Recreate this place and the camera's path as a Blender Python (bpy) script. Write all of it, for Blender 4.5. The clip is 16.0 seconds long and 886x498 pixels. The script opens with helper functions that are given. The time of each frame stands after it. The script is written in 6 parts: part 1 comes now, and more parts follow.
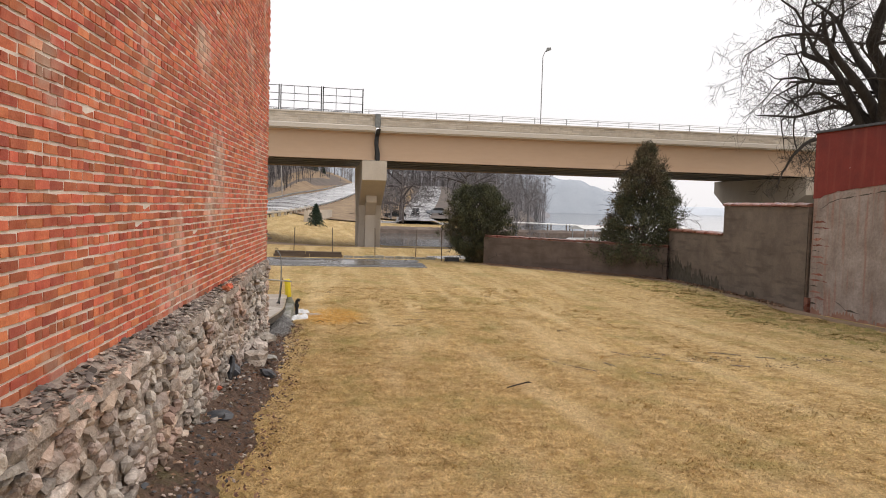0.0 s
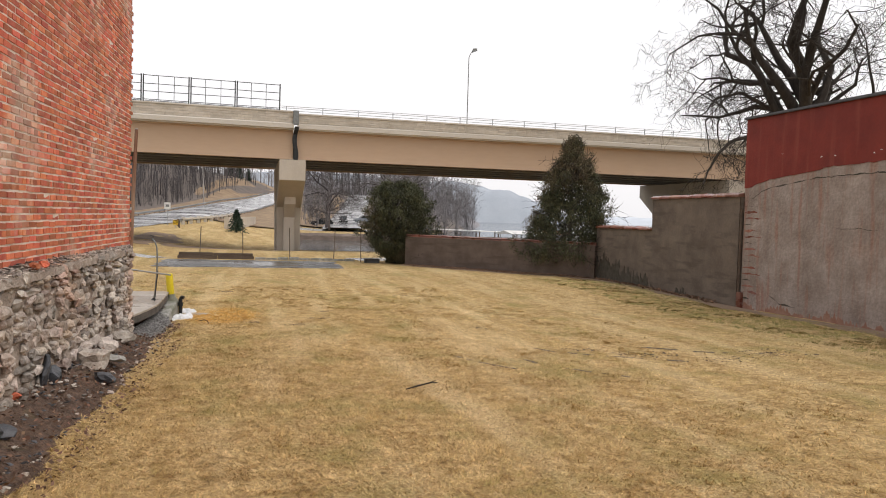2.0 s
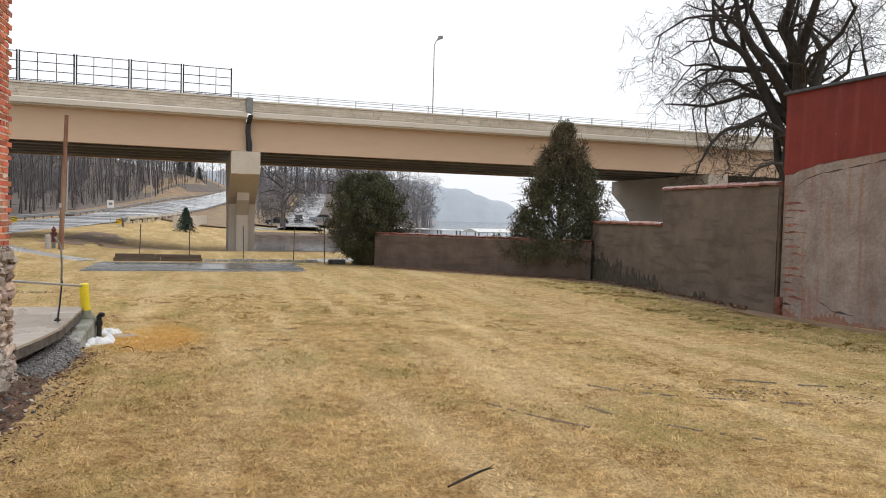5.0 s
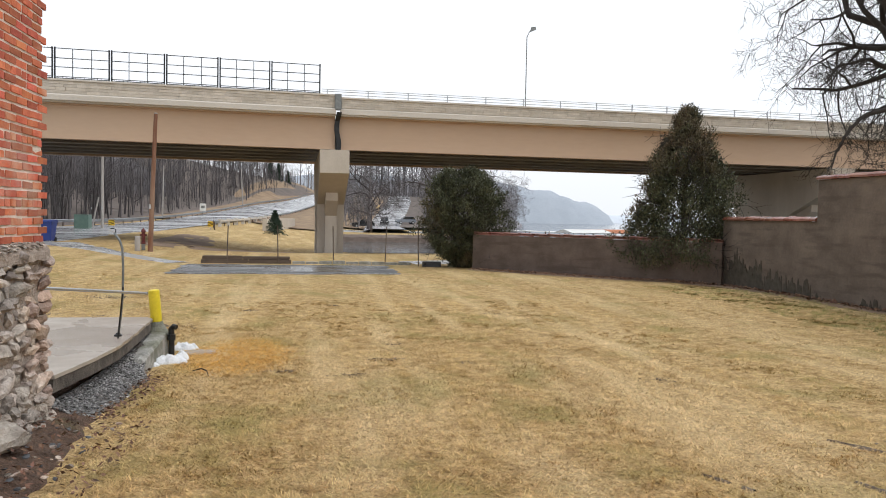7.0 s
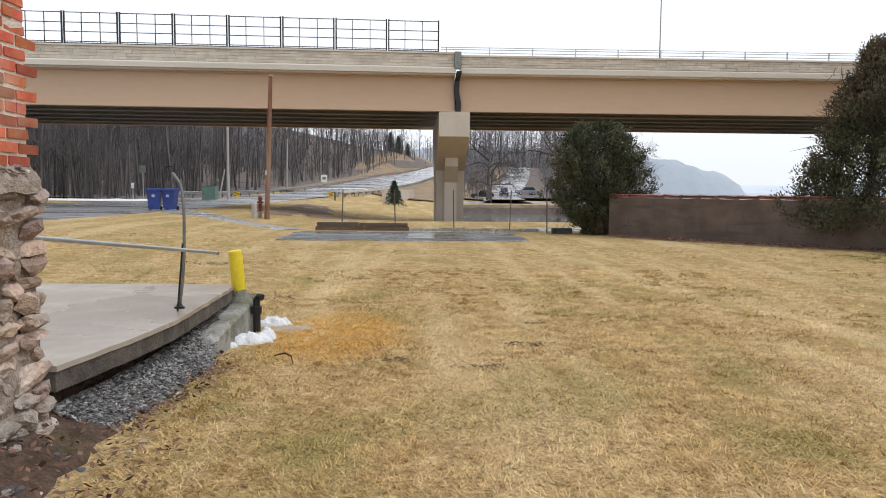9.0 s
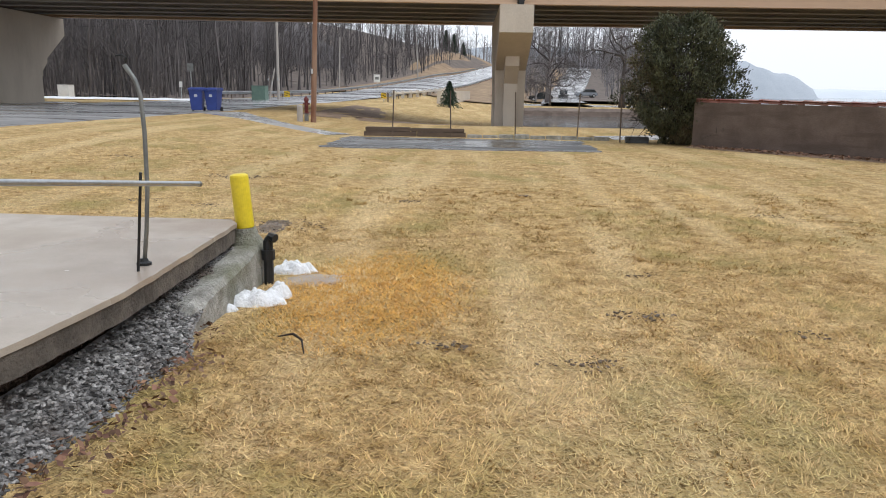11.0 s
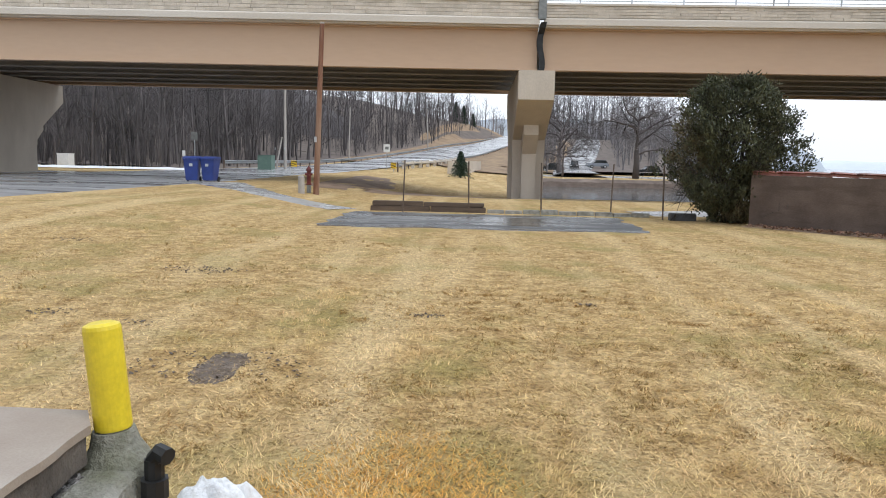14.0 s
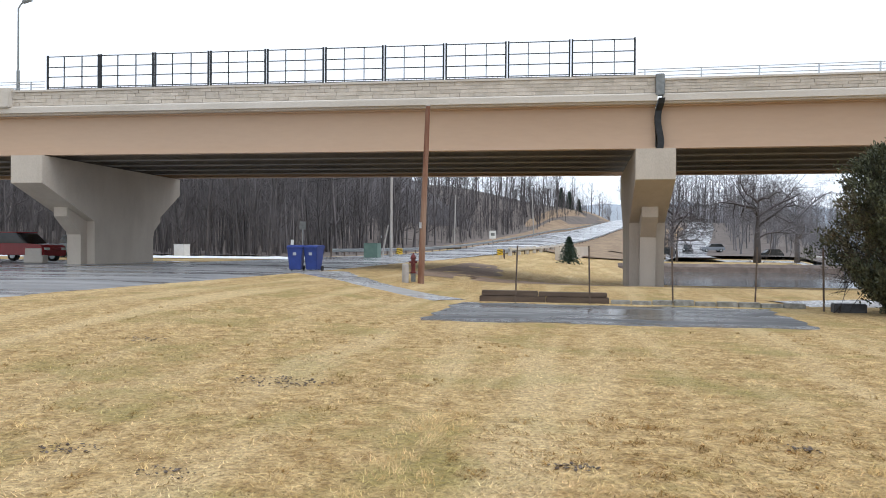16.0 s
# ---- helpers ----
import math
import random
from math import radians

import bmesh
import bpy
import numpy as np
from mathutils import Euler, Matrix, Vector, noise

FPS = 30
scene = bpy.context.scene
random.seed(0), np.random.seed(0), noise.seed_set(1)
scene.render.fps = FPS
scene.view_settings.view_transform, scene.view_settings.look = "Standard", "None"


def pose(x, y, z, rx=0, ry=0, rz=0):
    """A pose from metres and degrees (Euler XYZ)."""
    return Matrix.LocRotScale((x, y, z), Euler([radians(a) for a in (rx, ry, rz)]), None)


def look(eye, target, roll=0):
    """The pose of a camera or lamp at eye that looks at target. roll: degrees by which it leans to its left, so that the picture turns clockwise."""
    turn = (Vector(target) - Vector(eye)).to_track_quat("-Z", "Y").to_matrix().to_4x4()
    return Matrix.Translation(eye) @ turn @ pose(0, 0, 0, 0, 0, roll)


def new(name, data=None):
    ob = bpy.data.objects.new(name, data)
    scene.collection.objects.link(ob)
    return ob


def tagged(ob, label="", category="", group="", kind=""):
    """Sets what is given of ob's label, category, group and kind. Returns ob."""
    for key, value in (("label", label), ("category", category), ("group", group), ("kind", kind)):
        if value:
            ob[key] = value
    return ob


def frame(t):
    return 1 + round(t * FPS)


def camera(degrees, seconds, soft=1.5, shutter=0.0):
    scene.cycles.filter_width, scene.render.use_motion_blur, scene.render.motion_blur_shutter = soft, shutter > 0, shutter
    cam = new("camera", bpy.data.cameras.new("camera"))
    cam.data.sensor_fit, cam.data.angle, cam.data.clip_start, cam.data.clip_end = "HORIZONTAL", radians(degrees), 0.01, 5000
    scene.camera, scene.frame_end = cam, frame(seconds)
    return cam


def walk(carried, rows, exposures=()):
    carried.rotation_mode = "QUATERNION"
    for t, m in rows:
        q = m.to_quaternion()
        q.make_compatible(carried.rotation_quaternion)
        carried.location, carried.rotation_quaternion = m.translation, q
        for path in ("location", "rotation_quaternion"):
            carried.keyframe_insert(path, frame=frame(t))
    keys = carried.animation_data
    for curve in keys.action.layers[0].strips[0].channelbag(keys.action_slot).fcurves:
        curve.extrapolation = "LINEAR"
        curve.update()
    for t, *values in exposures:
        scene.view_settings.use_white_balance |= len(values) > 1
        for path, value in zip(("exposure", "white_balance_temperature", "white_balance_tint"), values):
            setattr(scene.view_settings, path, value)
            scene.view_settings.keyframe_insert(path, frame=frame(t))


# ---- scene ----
cam = camera(61.0, 16.0, 0.95)
PATH = [
    (0, (0.072, -0.809, 1.65), (0.382, 1.163, 1.534), 1.7),
    (0.5, (0.219, -0.491, 1.505), (0.39, 1.499, 1.401), 1.8),
    (1, (0.434, -0.067, 1.33), (0.589, 1.925, 1.24), 1.7),
    (1.5, (0.688, 0.453, 1.186), (0.942, 2.435, 1.101), 1.7),
    (2, (0.915, 0.987, 1.09), (1.404, 2.924, 1.007), 1.7),
    (2.5, (1.022, 1.534, 1.089), (1.625, 3.439, 0.998), 1.8),
    (3, (1.111, 2.102, 1.083), (1.759, 3.991, 0.99), 1.7),
    (3.2, (1.129, 2.352, 1.08), (1.79, 4.237, 0.989), 2.0),
    (5.5, (1.028, 5.328, 0.891), (1.595, 7.244, 0.812), 1.4),
    (6, (1.009, 6.002, 0.859), (1.524, 7.933, 0.78), 1.4),
    (6.5, (1.029, 6.625, 0.812), (1.464, 8.576, 0.733), 1.3),
    (7, (1.051, 7.239, 0.763), (1.44, 9.199, 0.682), 1.1),
    (7.5, (1.072, 7.88, 0.663), (1.42, 9.848, 0.584), 1.0),
    (8, (1.105, 8.5, 0.604), (1.402, 10.476, 0.522), 0.8),
    (8.5, (1.125, 9.156, 0.521), (1.307, 11.146, 0.44), 0.7),
    (9, (1.126, 9.824, 0.393), (1.204, 11.816, 0.235), 0.5),
    (9.2, (1.128, 10.088, 0.379), (1.14, 12.054, 0.013), 0.3),
    (11.3, (0.97, 12.396, 0.415), (0.91, 14.352, 0.001), 1.0),
    (11.5, (0.924, 12.615, 0.419), (0.866, 14.572, 0.008), 1.1),
    (12, (0.853, 13.104, 0.419), (0.784, 15.06, 0.007), 1.2),
    (12.5, (0.824, 13.617, 0.391), (0.751, 15.568, -0.045), 1.2),
    (13, (0.761, 14.149, 0.386), (0.689, 16.076, -0.145), 1.3),
    (13.5, (0.712, 14.661, 0.389), (0.634, 16.601, -0.092), 1.4),
    (14, (0.677, 15.214, 0.394), (0.591, 17.198, 0.159), 1.2),
    (14.5, (0.574, 15.769, 0.357), (0.488, 17.767, 0.338), 0.8),
    (15, (0.505, 16.35, 0.324), (0.416, 18.348, 0.319), 0.6),
    (15.5, (0.39, 16.881, 0.332), (0.214, 18.874, 0.324), 0.4),
    (16, (0.271, 17.302, 0.364), (-0.095, 19.268, 0.354), 0.4),
]
walk(cam, [(t, look(eye, target, roll)) for t, eye, target, roll in PATH],
     exposures=((0, 0.0, 6800, 14), (3, 0.02, 6650, 12), (6, 0.06, 6350, 10), (9.2, 0.06, 6200, 10), (11.3, 0.12, 6150, 10), (13, 0.13, 6100, 10), (14.5, 0.20, 5950, 9), (16, 0.19, 5850, 9)))

# ---- light ----
world = bpy.data.worlds.new("overcast_sky")
scene.world = world
world.use_nodes = True
wn, wl = world.node_tree.nodes, world.node_tree.links
sky = wn.new("ShaderNodeTexSky")
sky.sky_type, sky.sun_disc = "NISHITA", False
sky.sun_elevation, sky.sun_rotation = radians(57), radians(118)
sky.air_density, sky.dust_density = 1.0, 4.0
hs = wn.new("ShaderNodeHueSaturation")
hs.inputs["Saturation"].default_value = 0.12
cloud = wn.new("ShaderNodeMix")
cloud.data_type = "RGBA"
cloud.inputs[0].default_value = 0.72
cloud.inputs[7].default_value = (10.2, 10.4, 10.7, 1)
wl.new(sky.outputs[0], hs.inputs["Color"])
wl.new(hs.outputs[0], cloud.inputs[6])
wl.new(cloud.outputs[2], wn["Background"].inputs[0])
wn["Background"].inputs[1].default_value = 0.12
sun = new("sun", bpy.data.lights.new("sun", "SUN"))
sun.data.energy, sun.data.angle, sun.data.color = 1.1, radians(30), (1.0, 0.97, 0.93)
sun.matrix_world = look((0, 0, 30), (-17, 9, 0))
scene.view_settings.exposure = 0.0


# ---- materials ----
def mat(name, a, b, scale=6.0, rough=0.85, bump=0.3, fine=60.0, metal=0.0, c=None, patch=0.5, rand=0.0, dist=0.01, wet=None, stretch=None, streak=None, dark=0.22, drip=None, drip_scale=(2.6, 2.6, 0.22), streaky=0.32, lumps=0.0):
    """Two colours mixed by coarse and fine noise, with relief; c: a third colour in larger patches."""
    m = bpy.data.materials.new(name)
    m.use_nodes = True
    n, l = m.node_tree.nodes, m.node_tree.links
    p = n["Principled BSDF"]
    co = n.new("ShaderNodeTexCoord").outputs["Object"]
    geo = n.new("ShaderNodeNewGeometry").outputs["Position"]
    if stretch:
        mp = n.new("ShaderNodeMapping")
        mp.inputs["Scale"].default_value = stretch
        l.new(geo, mp.inputs[0])
        geo = mp.outputs[0]

    def noise_tex(s, d=5.0, r=0.6):
        t = n.new("ShaderNodeTexNoise")
        t.inputs["Scale"].default_value, t.inputs["Detail"].default_value, t.inputs["Roughness"].default_value = s, d, r
        l.new(geo, t.inputs["Vector"])
        return t.outputs["Fac"]

    def ramp(f, lo, hi):
        r = n.new("ShaderNodeMapRange")
        r.inputs[1].default_value, r.inputs[2].default_value = lo, hi
        l.new(f, r.inputs[0])
        return r.outputs[0]

    def mix(f, x, y):
        k = n.new("ShaderNodeMix")
        k.data_type = "RGBA"
        if isinstance(f, float):
            k.inputs[0].default_value = f
        else:
            l.new(f, k.inputs[0])
        for i, v in ((6, x), (7, y)):
            if isinstance(v, tuple):
                k.inputs[i].default_value = (*v, 1)
            else:
                l.new(v, k.inputs[i])
        return k.outputs[2]

    col = mix(ramp(noise_tex(scale), 0.32, 0.68), a, b)
    if c:
        col = mix(ramp(noise_tex(scale * 0.13, 4.0, 0.65), patch, patch + 0.16), col, c)
    if streak:
        sp = n.new("ShaderNodeMapping")
        sp.inputs["Scale"].default_value = (1.2, 0.14, 1)
        sp.inputs["Rotation"].default_value = (0, 0, 0.12)
        l.new(geo, sp.inputs[0])
        st = n.new("ShaderNodeTexNoise")
        st.inputs["Scale"].default_value, st.inputs["Detail"].default_value = 1.0, 3.0
        l.new(sp.outputs[0], st.inputs["Vector"])
        fs_ = n.new("ShaderNodeMath")
        fs_.operation = "MULTIPLY"
        fs_.inputs[1].default_value = streaky
        l.new(ramp(st.outputs["Fac"], 0.48, 0.66), fs_.inputs[0])
        col = mix(fs_.outputs[0], col, streak)
    if drip:
        dp = n.new("ShaderNodeMapping")
        dp.inputs["Scale"].default_value = drip_scale
        l.new(n.new("ShaderNodeNewGeometry").outputs["Position"], dp.inputs[0])
        dn = n.new("ShaderNodeTexNoise")
        dn.inputs["Scale"].default_value, dn.inputs["Detail"].default_value = 1.0, 4.0
        l.new(dp.outputs[0], dn.inputs["Vector"])
        dm = n.new("ShaderNodeMath")
        dm.operation = "MULTIPLY"
        dm.inputs[1].default_value = 0.7
        l.new(ramp(dn.outputs["Fac"], 0.53, 0.68), dm.inputs[0])
        col = mix(dm.outputs[0], col, drip)
    f = noise_tex(fine, 3.0)
    col = mix(ramp(f, 0.2, 0.75), mix(dark, col, (0.02, 0.014, 0.006)), col)
    if rand:
        oi = n.new("ShaderNodeObjectInfo").outputs["Random"]
        ri = n.new("ShaderNodeNewGeometry").outputs["Random Per Island"]
        ad = n.new("ShaderNodeMath")
        ad.operation = "ADD"
        l.new(oi, ad.inputs[0])
        l.new(ri, ad.inputs[1])
        fr = n.new("ShaderNodeMath")
        fr.operation = "FRACT"
        l.new(ad.outputs[0], fr.inputs[0])
        h = n.new("ShaderNodeHueSaturation")
        l.new(col, h.inputs["Color"])
        v = n.new("ShaderNodeMapRange")
        v.inputs[3].default_value, v.inputs[4].default_value = 1 - rand, 1 + rand
        l.new(fr.outputs[0], v.inputs[0])
        l.new(v.outputs[0], h.inputs["Value"])
        hv = n.new("ShaderNodeMapRange")
        hv.inputs[3].default_value, hv.inputs[4].default_value = 0.5 - 0.03 * rand, 0.5 + 0.03 * rand
        ff = n.new("ShaderNodeMath")
        ff.operation = "MULTIPLY_ADD"
        ff.inputs[1].default_value = 7.31
        l.new(fr.outputs[0], ff.inputs[0])
        fr2 = n.new("ShaderNodeMath")
        fr2.operation = "FRACT"
        l.new(ff.outputs[0], fr2.inputs[0])
        l.new(fr2.outputs[0], hv.inputs[0])
        l.new(hv.outputs[0], h.inputs["Hue"])
        col = h.outputs[0]
    l.new(col, p.inputs["Base Color"])
    if wet:
        wf = ramp(noise_tex(wet[0], 4.0, 0.55), 0.42, 0.58)
        w = n.new("ShaderNodeMapRange")
        w.inputs[3].default_value, w.inputs[4].default_value = rough, wet[1]
        l.new(wf, w.inputs[0])
        l.new(w.outputs[0], p.inputs["Roughness"])
    else:
        p.inputs["Roughness"].default_value = rough
    p.inputs["Metallic"].default_value = metal
    if bump:
        bp = n.new("ShaderNodeBump")
        bp.inputs["Strength"].default_value, bp.inputs["Distance"].default_value = bump, dist
        l.new(f, bp.inputs["Height"])
        if lumps:
            b2 = n.new("ShaderNodeBump")
            b2.inputs["Strength"].default_value, b2.inputs["Distance"].default_value = 1.0, lumps
            l.new(noise_tex(7.0, 4.0, 0.7), b2.inputs["Height"])
            l.new(b2.outputs[0], bp.inputs["Normal"])
        l.new(bp.outputs[0], p.inputs["Normal"])
    return m


# high dark values paint the shade between grass clumps into these three colours
M_LAWN = mat("dormant_lawn", (0.39, 0.235, 0.072), (0.80, 0.57, 0.255), 5.5, 0.95, 1.0, 22, c=(0.42, 0.32, 0.10), patch=0.51, dist=0.06, streak=(0.86, 0.645, 0.335), dark=0.62, streaky=0.55, lumps=0.06)
M_BLADE = mat("grass_blades", (0.47, 0.295, 0.095), (0.89, 0.655, 0.32), 5.5, 0.9, 0.0, 14, c=(0.49, 0.39, 0.135), patch=0.51, rand=0.38, streak=(0.93, 0.74, 0.43), dark=0.48, streaky=0.55)
M_TUFT = mat("grass_tufts", (0.48, 0.305, 0.10), (0.86, 0.625, 0.295), 4.0, 0.9, 0.0, 12, c=(0.45, 0.36, 0.125), patch=0.53, rand=0.32, dark=0.38, streak=(0.92, 0.73, 0.41), streaky=0.6)
M_GREENBLADE = mat("greening_grass", (0.17, 0.16, 0.045), (0.40, 0.33, 0.11), 2.5, 0.9, 0.0, 14, rand=0.4)
M_RUST = mat("rusty_grass", (0.62, 0.32, 0.06), (0.80, 0.47, 0.12), 5, 0.95, 0.0, 40, rand=0.3)
M_DIRT = mat("damp_soil", (0.085, 0.05, 0.033), (0.22, 0.13, 0.085), 9, 0.85, 1.0, 45, c=(0.15, 0.13, 0.04), patch=0.58, dist=0.05, dark=0.6)
M_DEADLEAF = mat("dead_leaves", (0.10, 0.05, 0.032), (0.23, 0.13, 0.08), 8, 0.85, 0.0, 30, rand=0.5)
M_MUD = mat("wet_mud", (0.10, 0.07, 0.048), (0.20, 0.145, 0.10), 9, 0.8, 1.0, 30, dist=0.04, wet=(4.0, 0.4), dark=0.5)
M_BANKSOIL = mat("brown_bank_soil", (0.19, 0.125, 0.085), (0.30, 0.21, 0.14), 1.2, 0.95, 0.6, 20, c=(0.38, 0.28, 0.15), patch=0.55, dist=0.03)
M_FOOTING = mat("rubble_mortar", (0.34, 0.27, 0.22), (0.52, 0.44, 0.37), 8, 0.95, 1.0, 45, c=(0.30, 0.22, 0.17), patch=0.55, dist=0.03, dark=0.45)
M_BRICK = mat("red_brick", (0.47, 0.10, 0.047), (0.63, 0.185, 0.09), 7, 0.9, 0.7, 70, c=(0.62, 0.40, 0.30), patch=0.545, rand=0.36, dist=0.008, dark=0.28)
M_MORTAR = mat("lime_mortar", (0.66, 0.54, 0.45), (0.90, 0.81, 0.71), 3, 0.95, 0.9, 60, dist=0.012)
M_STONE = mat("rubble_stone", (0.28, 0.235, 0.20), (0.66, 0.59, 0.52), 5, 0.9, 0.9, 34, c=(0.50, 0.35, 0.27), patch=0.48, rand=0.45, dist=0.03, dark=0.4)
M_SLATE = mat("dark_slate", (0.035, 0.04, 0.048), (0.08, 0.085, 0.095), 9, 0.5, 0.5, 60, dist=0.01)
M_FLAKE = mat("brown_stone_flakes", (0.085, 0.07, 0.062), (0.26, 0.22, 0.19), 9, 0.85, 0.6, 50, rand=0.4, dist=0.01)
M_SLABEDGE = mat("dark_slab_edge", (0.06, 0.052, 0.045), (0.15, 0.13, 0.11), 6, 0.8, 0.8, 40, dist=0.015)
M_CONC = mat("damp_concrete", (0.36, 0.31, 0.26), (0.47, 0.42, 0.36), 1.6, 0.6, 0.3, 120, c=(0.27, 0.20, 0.15), patch=0.53, wet=(0.8, 0.22), dist=0.004)
M_CURB = mat("mossy_concrete", (0.22, 0.215, 0.19), (0.52, 0.51, 0.47), 7, 0.7, 0.9, 45, c=(0.16, 0.165, 0.10), patch=0.56, dist=0.02, dark=0.45)
M_PARGE = mat("stained_parging", (0.112, 0.088, 0.07), (0.19, 0.152, 0.122), 1.3, 0.9, 0.7, 16, c=(0.23, 0.19, 0.15), patch=0.55, rand=0.03, dist=0.015, drip=(0.085, 0.068, 0.054), drip_scale=(0.9, 0.9, 5.0))
M_MOSS = mat("dark_moss_stain", (0.045, 0.04, 0.03), (0.09, 0.078, 0.06), 7, 0.95, 0.8, 40, dist=0.01)
M_BLOCK = mat("weathered_block", (0.092, 0.066, 0.053), (0.16, 0.12, 0.098), 1.5, 0.9, 0.6, 26, c=(0.22, 0.17, 0.14), patch=0.56, rand=0.05, dist=0.014, drip=(0.085, 0.06, 0.048), drip_scale=(0.8, 0.8, 5.0))
M_STUCCO = mat("old_stucco", (0.25, 0.205, 0.18), (0.42, 0.36, 0.325), 1.4, 0.9, 0.9, 12, c=(0.37, 0.24, 0.19), patch=0.5, rand=0.03, dist=0.03, drip=(0.33, 0.175, 0.13), drip_scale=(5.0, 5.0, 0.5), dark=0.3)
M_REDSTAIN = mat("washed_red_stain", (0.27, 0.13, 0.09), (0.36, 0.22, 0.17), 4, 0.9, 0.6, 25, dist=0.01)
M_REDPAINT = mat("dark_red_paint", (0.17, 0.017, 0.010), (0.225, 0.027, 0.017), 1.6, 0.8, 0.5, 14, c=(0.13, 0.018, 0.014), patch=0.52, dist=0.012, drip=(0.24, 0.045, 0.03), drip_scale=(4.0, 4.0, 0.3))
M_COPING = mat("clay_coping", (0.20, 0.07, 0.05), (0.33, 0.15, 0.11), 5, 0.45, 0.4, 50, rand=0.3, wet=(2.0, 0.2))
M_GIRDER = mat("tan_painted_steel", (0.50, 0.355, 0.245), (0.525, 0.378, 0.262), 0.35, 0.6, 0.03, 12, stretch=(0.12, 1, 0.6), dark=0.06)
# steel beneath the deck, base colour darkened for the shade there
M_SHADESTEEL = mat("shaded_girder", (0.22, 0.21, 0.20), (0.28, 0.265, 0.25), 1, 0.7, 0.1, 20)
M_PARAPET = mat("cast_stone", (0.50, 0.44, 0.36), (0.62, 0.56, 0.48), 3, 0.9, 0.4, 20, rand=0.12, dist=0.01)
M_DECK = mat("deck_concrete", (0.55, 0.50, 0.43), (0.64, 0.59, 0.52), 0.8, 0.85, 0.2, 30, stretch=(0.3, 1, 1.5))
M_PIER = mat("pier_concrete", (0.47, 0.41, 0.34), (0.56, 0.50, 0.42), 0.7, 0.85, 0.25, 30, c=(0.40, 0.34, 0.28), patch=0.55, stretch=(1, 1, 0.5))
M_BLACK = mat("black_metal", (0.012, 0.014, 0.016), (0.03, 0.032, 0.035), 5, 0.5, 0.1, 40, metal=0.3)
M_GALV = mat("galvanised_steel", (0.42, 0.44, 0.46), (0.58, 0.60, 0.62), 6, 0.35, 0.1, 50, metal=0.8)
M_GREYPIPE = mat("grey_conduit", (0.17, 0.18, 0.18), (0.27, 0.28, 0.27), 8, 0.5, 0.1, 50, metal=0.5)
M_YELLOW = mat("yellow_plastic", (0.72, 0.56, 0.02), (0.80, 0.64, 0.03), 3, 0.4, 0.05, 40)
M_ASPHALT = mat("wet_asphalt", (0.055, 0.057, 0.06), (0.11, 0.112, 0.115), 3, 0.6, 0.2, 90, c=(0.20, 0.20, 0.195), patch=0.5, wet=(0.9, 0.02), stretch=(0.35, 1.3, 1))
# pale streaks: drying salty asphalt, with wet sky glare put into the colour too
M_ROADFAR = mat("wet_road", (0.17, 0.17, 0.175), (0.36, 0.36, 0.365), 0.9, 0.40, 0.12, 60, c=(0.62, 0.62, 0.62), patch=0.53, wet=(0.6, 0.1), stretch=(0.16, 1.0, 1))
M_WALK = mat("wet_pavement", (0.30, 0.29, 0.28), (0.40, 0.39, 0.37), 1.5, 0.4, 0.2, 60, wet=(0.7, 0.15))
M_WATER = mat("grey_water", (0.10, 0.115, 0.12), (0.12, 0.135, 0.14), 0.2, 0.08, 0.25, 2.0, dist=0.02)
M_SNOW = mat("old_snow", (0.74, 0.76, 0.79), (0.84, 0.86, 0.88), 9, 0.7, 0.7, 40, dist=0.02)
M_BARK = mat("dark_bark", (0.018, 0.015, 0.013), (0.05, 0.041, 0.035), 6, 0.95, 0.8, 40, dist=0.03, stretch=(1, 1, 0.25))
# bark of the far woods, lightened and greyed in colour for distance haze
M_FARBARK = mat("hazed_grey_bark", (0.075, 0.066, 0.066), (0.135, 0.12, 0.12), 0.5, 0.95, 0.0, 10, rand=0.5)
# distant twigs: haze is mixed into the base colour
M_HAZEBARK = mat("haze_tinted_twigs", (0.17, 0.16, 0.165), (0.25, 0.235, 0.24), 0.5, 0.95, 0.0, 10, rand=0.25)
M_WOODMASS = mat("massed_bare_woods", (0.085, 0.078, 0.082), (0.135, 0.125, 0.13), 0.9, 1.0, 0.0, 6, c=(0.17, 0.16, 0.165), patch=0.52, stretch=(1.0, 1.0, 0.14))
# far hillside with the haze painted into its colour
M_HAZEMASS = mat("haze_tinted_massed_woods", (0.22, 0.215, 0.23), (0.30, 0.29, 0.305), 0.7, 1.0, 0.0, 6, stretch=(1.0, 1.0, 0.18))
M_LEAF = mat("arborvitae_leaf", (0.028, 0.036, 0.016), (0.10, 0.105, 0.05), 2.4, 0.75, 0.0, 30, c=(0.15, 0.105, 0.06), patch=0.53, rand=0.6)
M_FIR = mat("fir_needles", (0.02, 0.045, 0.03), (0.04, 0.075, 0.045), 3, 0.85, 0.0, 30, rand=0.35)
M_POLE = mat("brown_pole_wood", (0.15, 0.06, 0.032), (0.27, 0.12, 0.065), 7, 0.85, 0.5, 60, c=(0.30, 0.20, 0.14), patch=0.56, stretch=(1, 1, 0.12), dist=0.01)
M_GREYWOOD = mat("grey_pole_wood", (0.36, 0.33, 0.30), (0.46, 0.43, 0.40), 4, 0.9, 0.3, 40, stretch=(1, 1, 0.2))
M_BLUE = mat("blue_plastic", (0.018, 0.04, 0.20), (0.028, 0.058, 0.26), 3, 0.45, 0.05, 40)
M_WHITE = mat("white_paint", (0.70, 0.70, 0.68), (0.80, 0.80, 0.78), 4, 0.5, 0.1, 40)
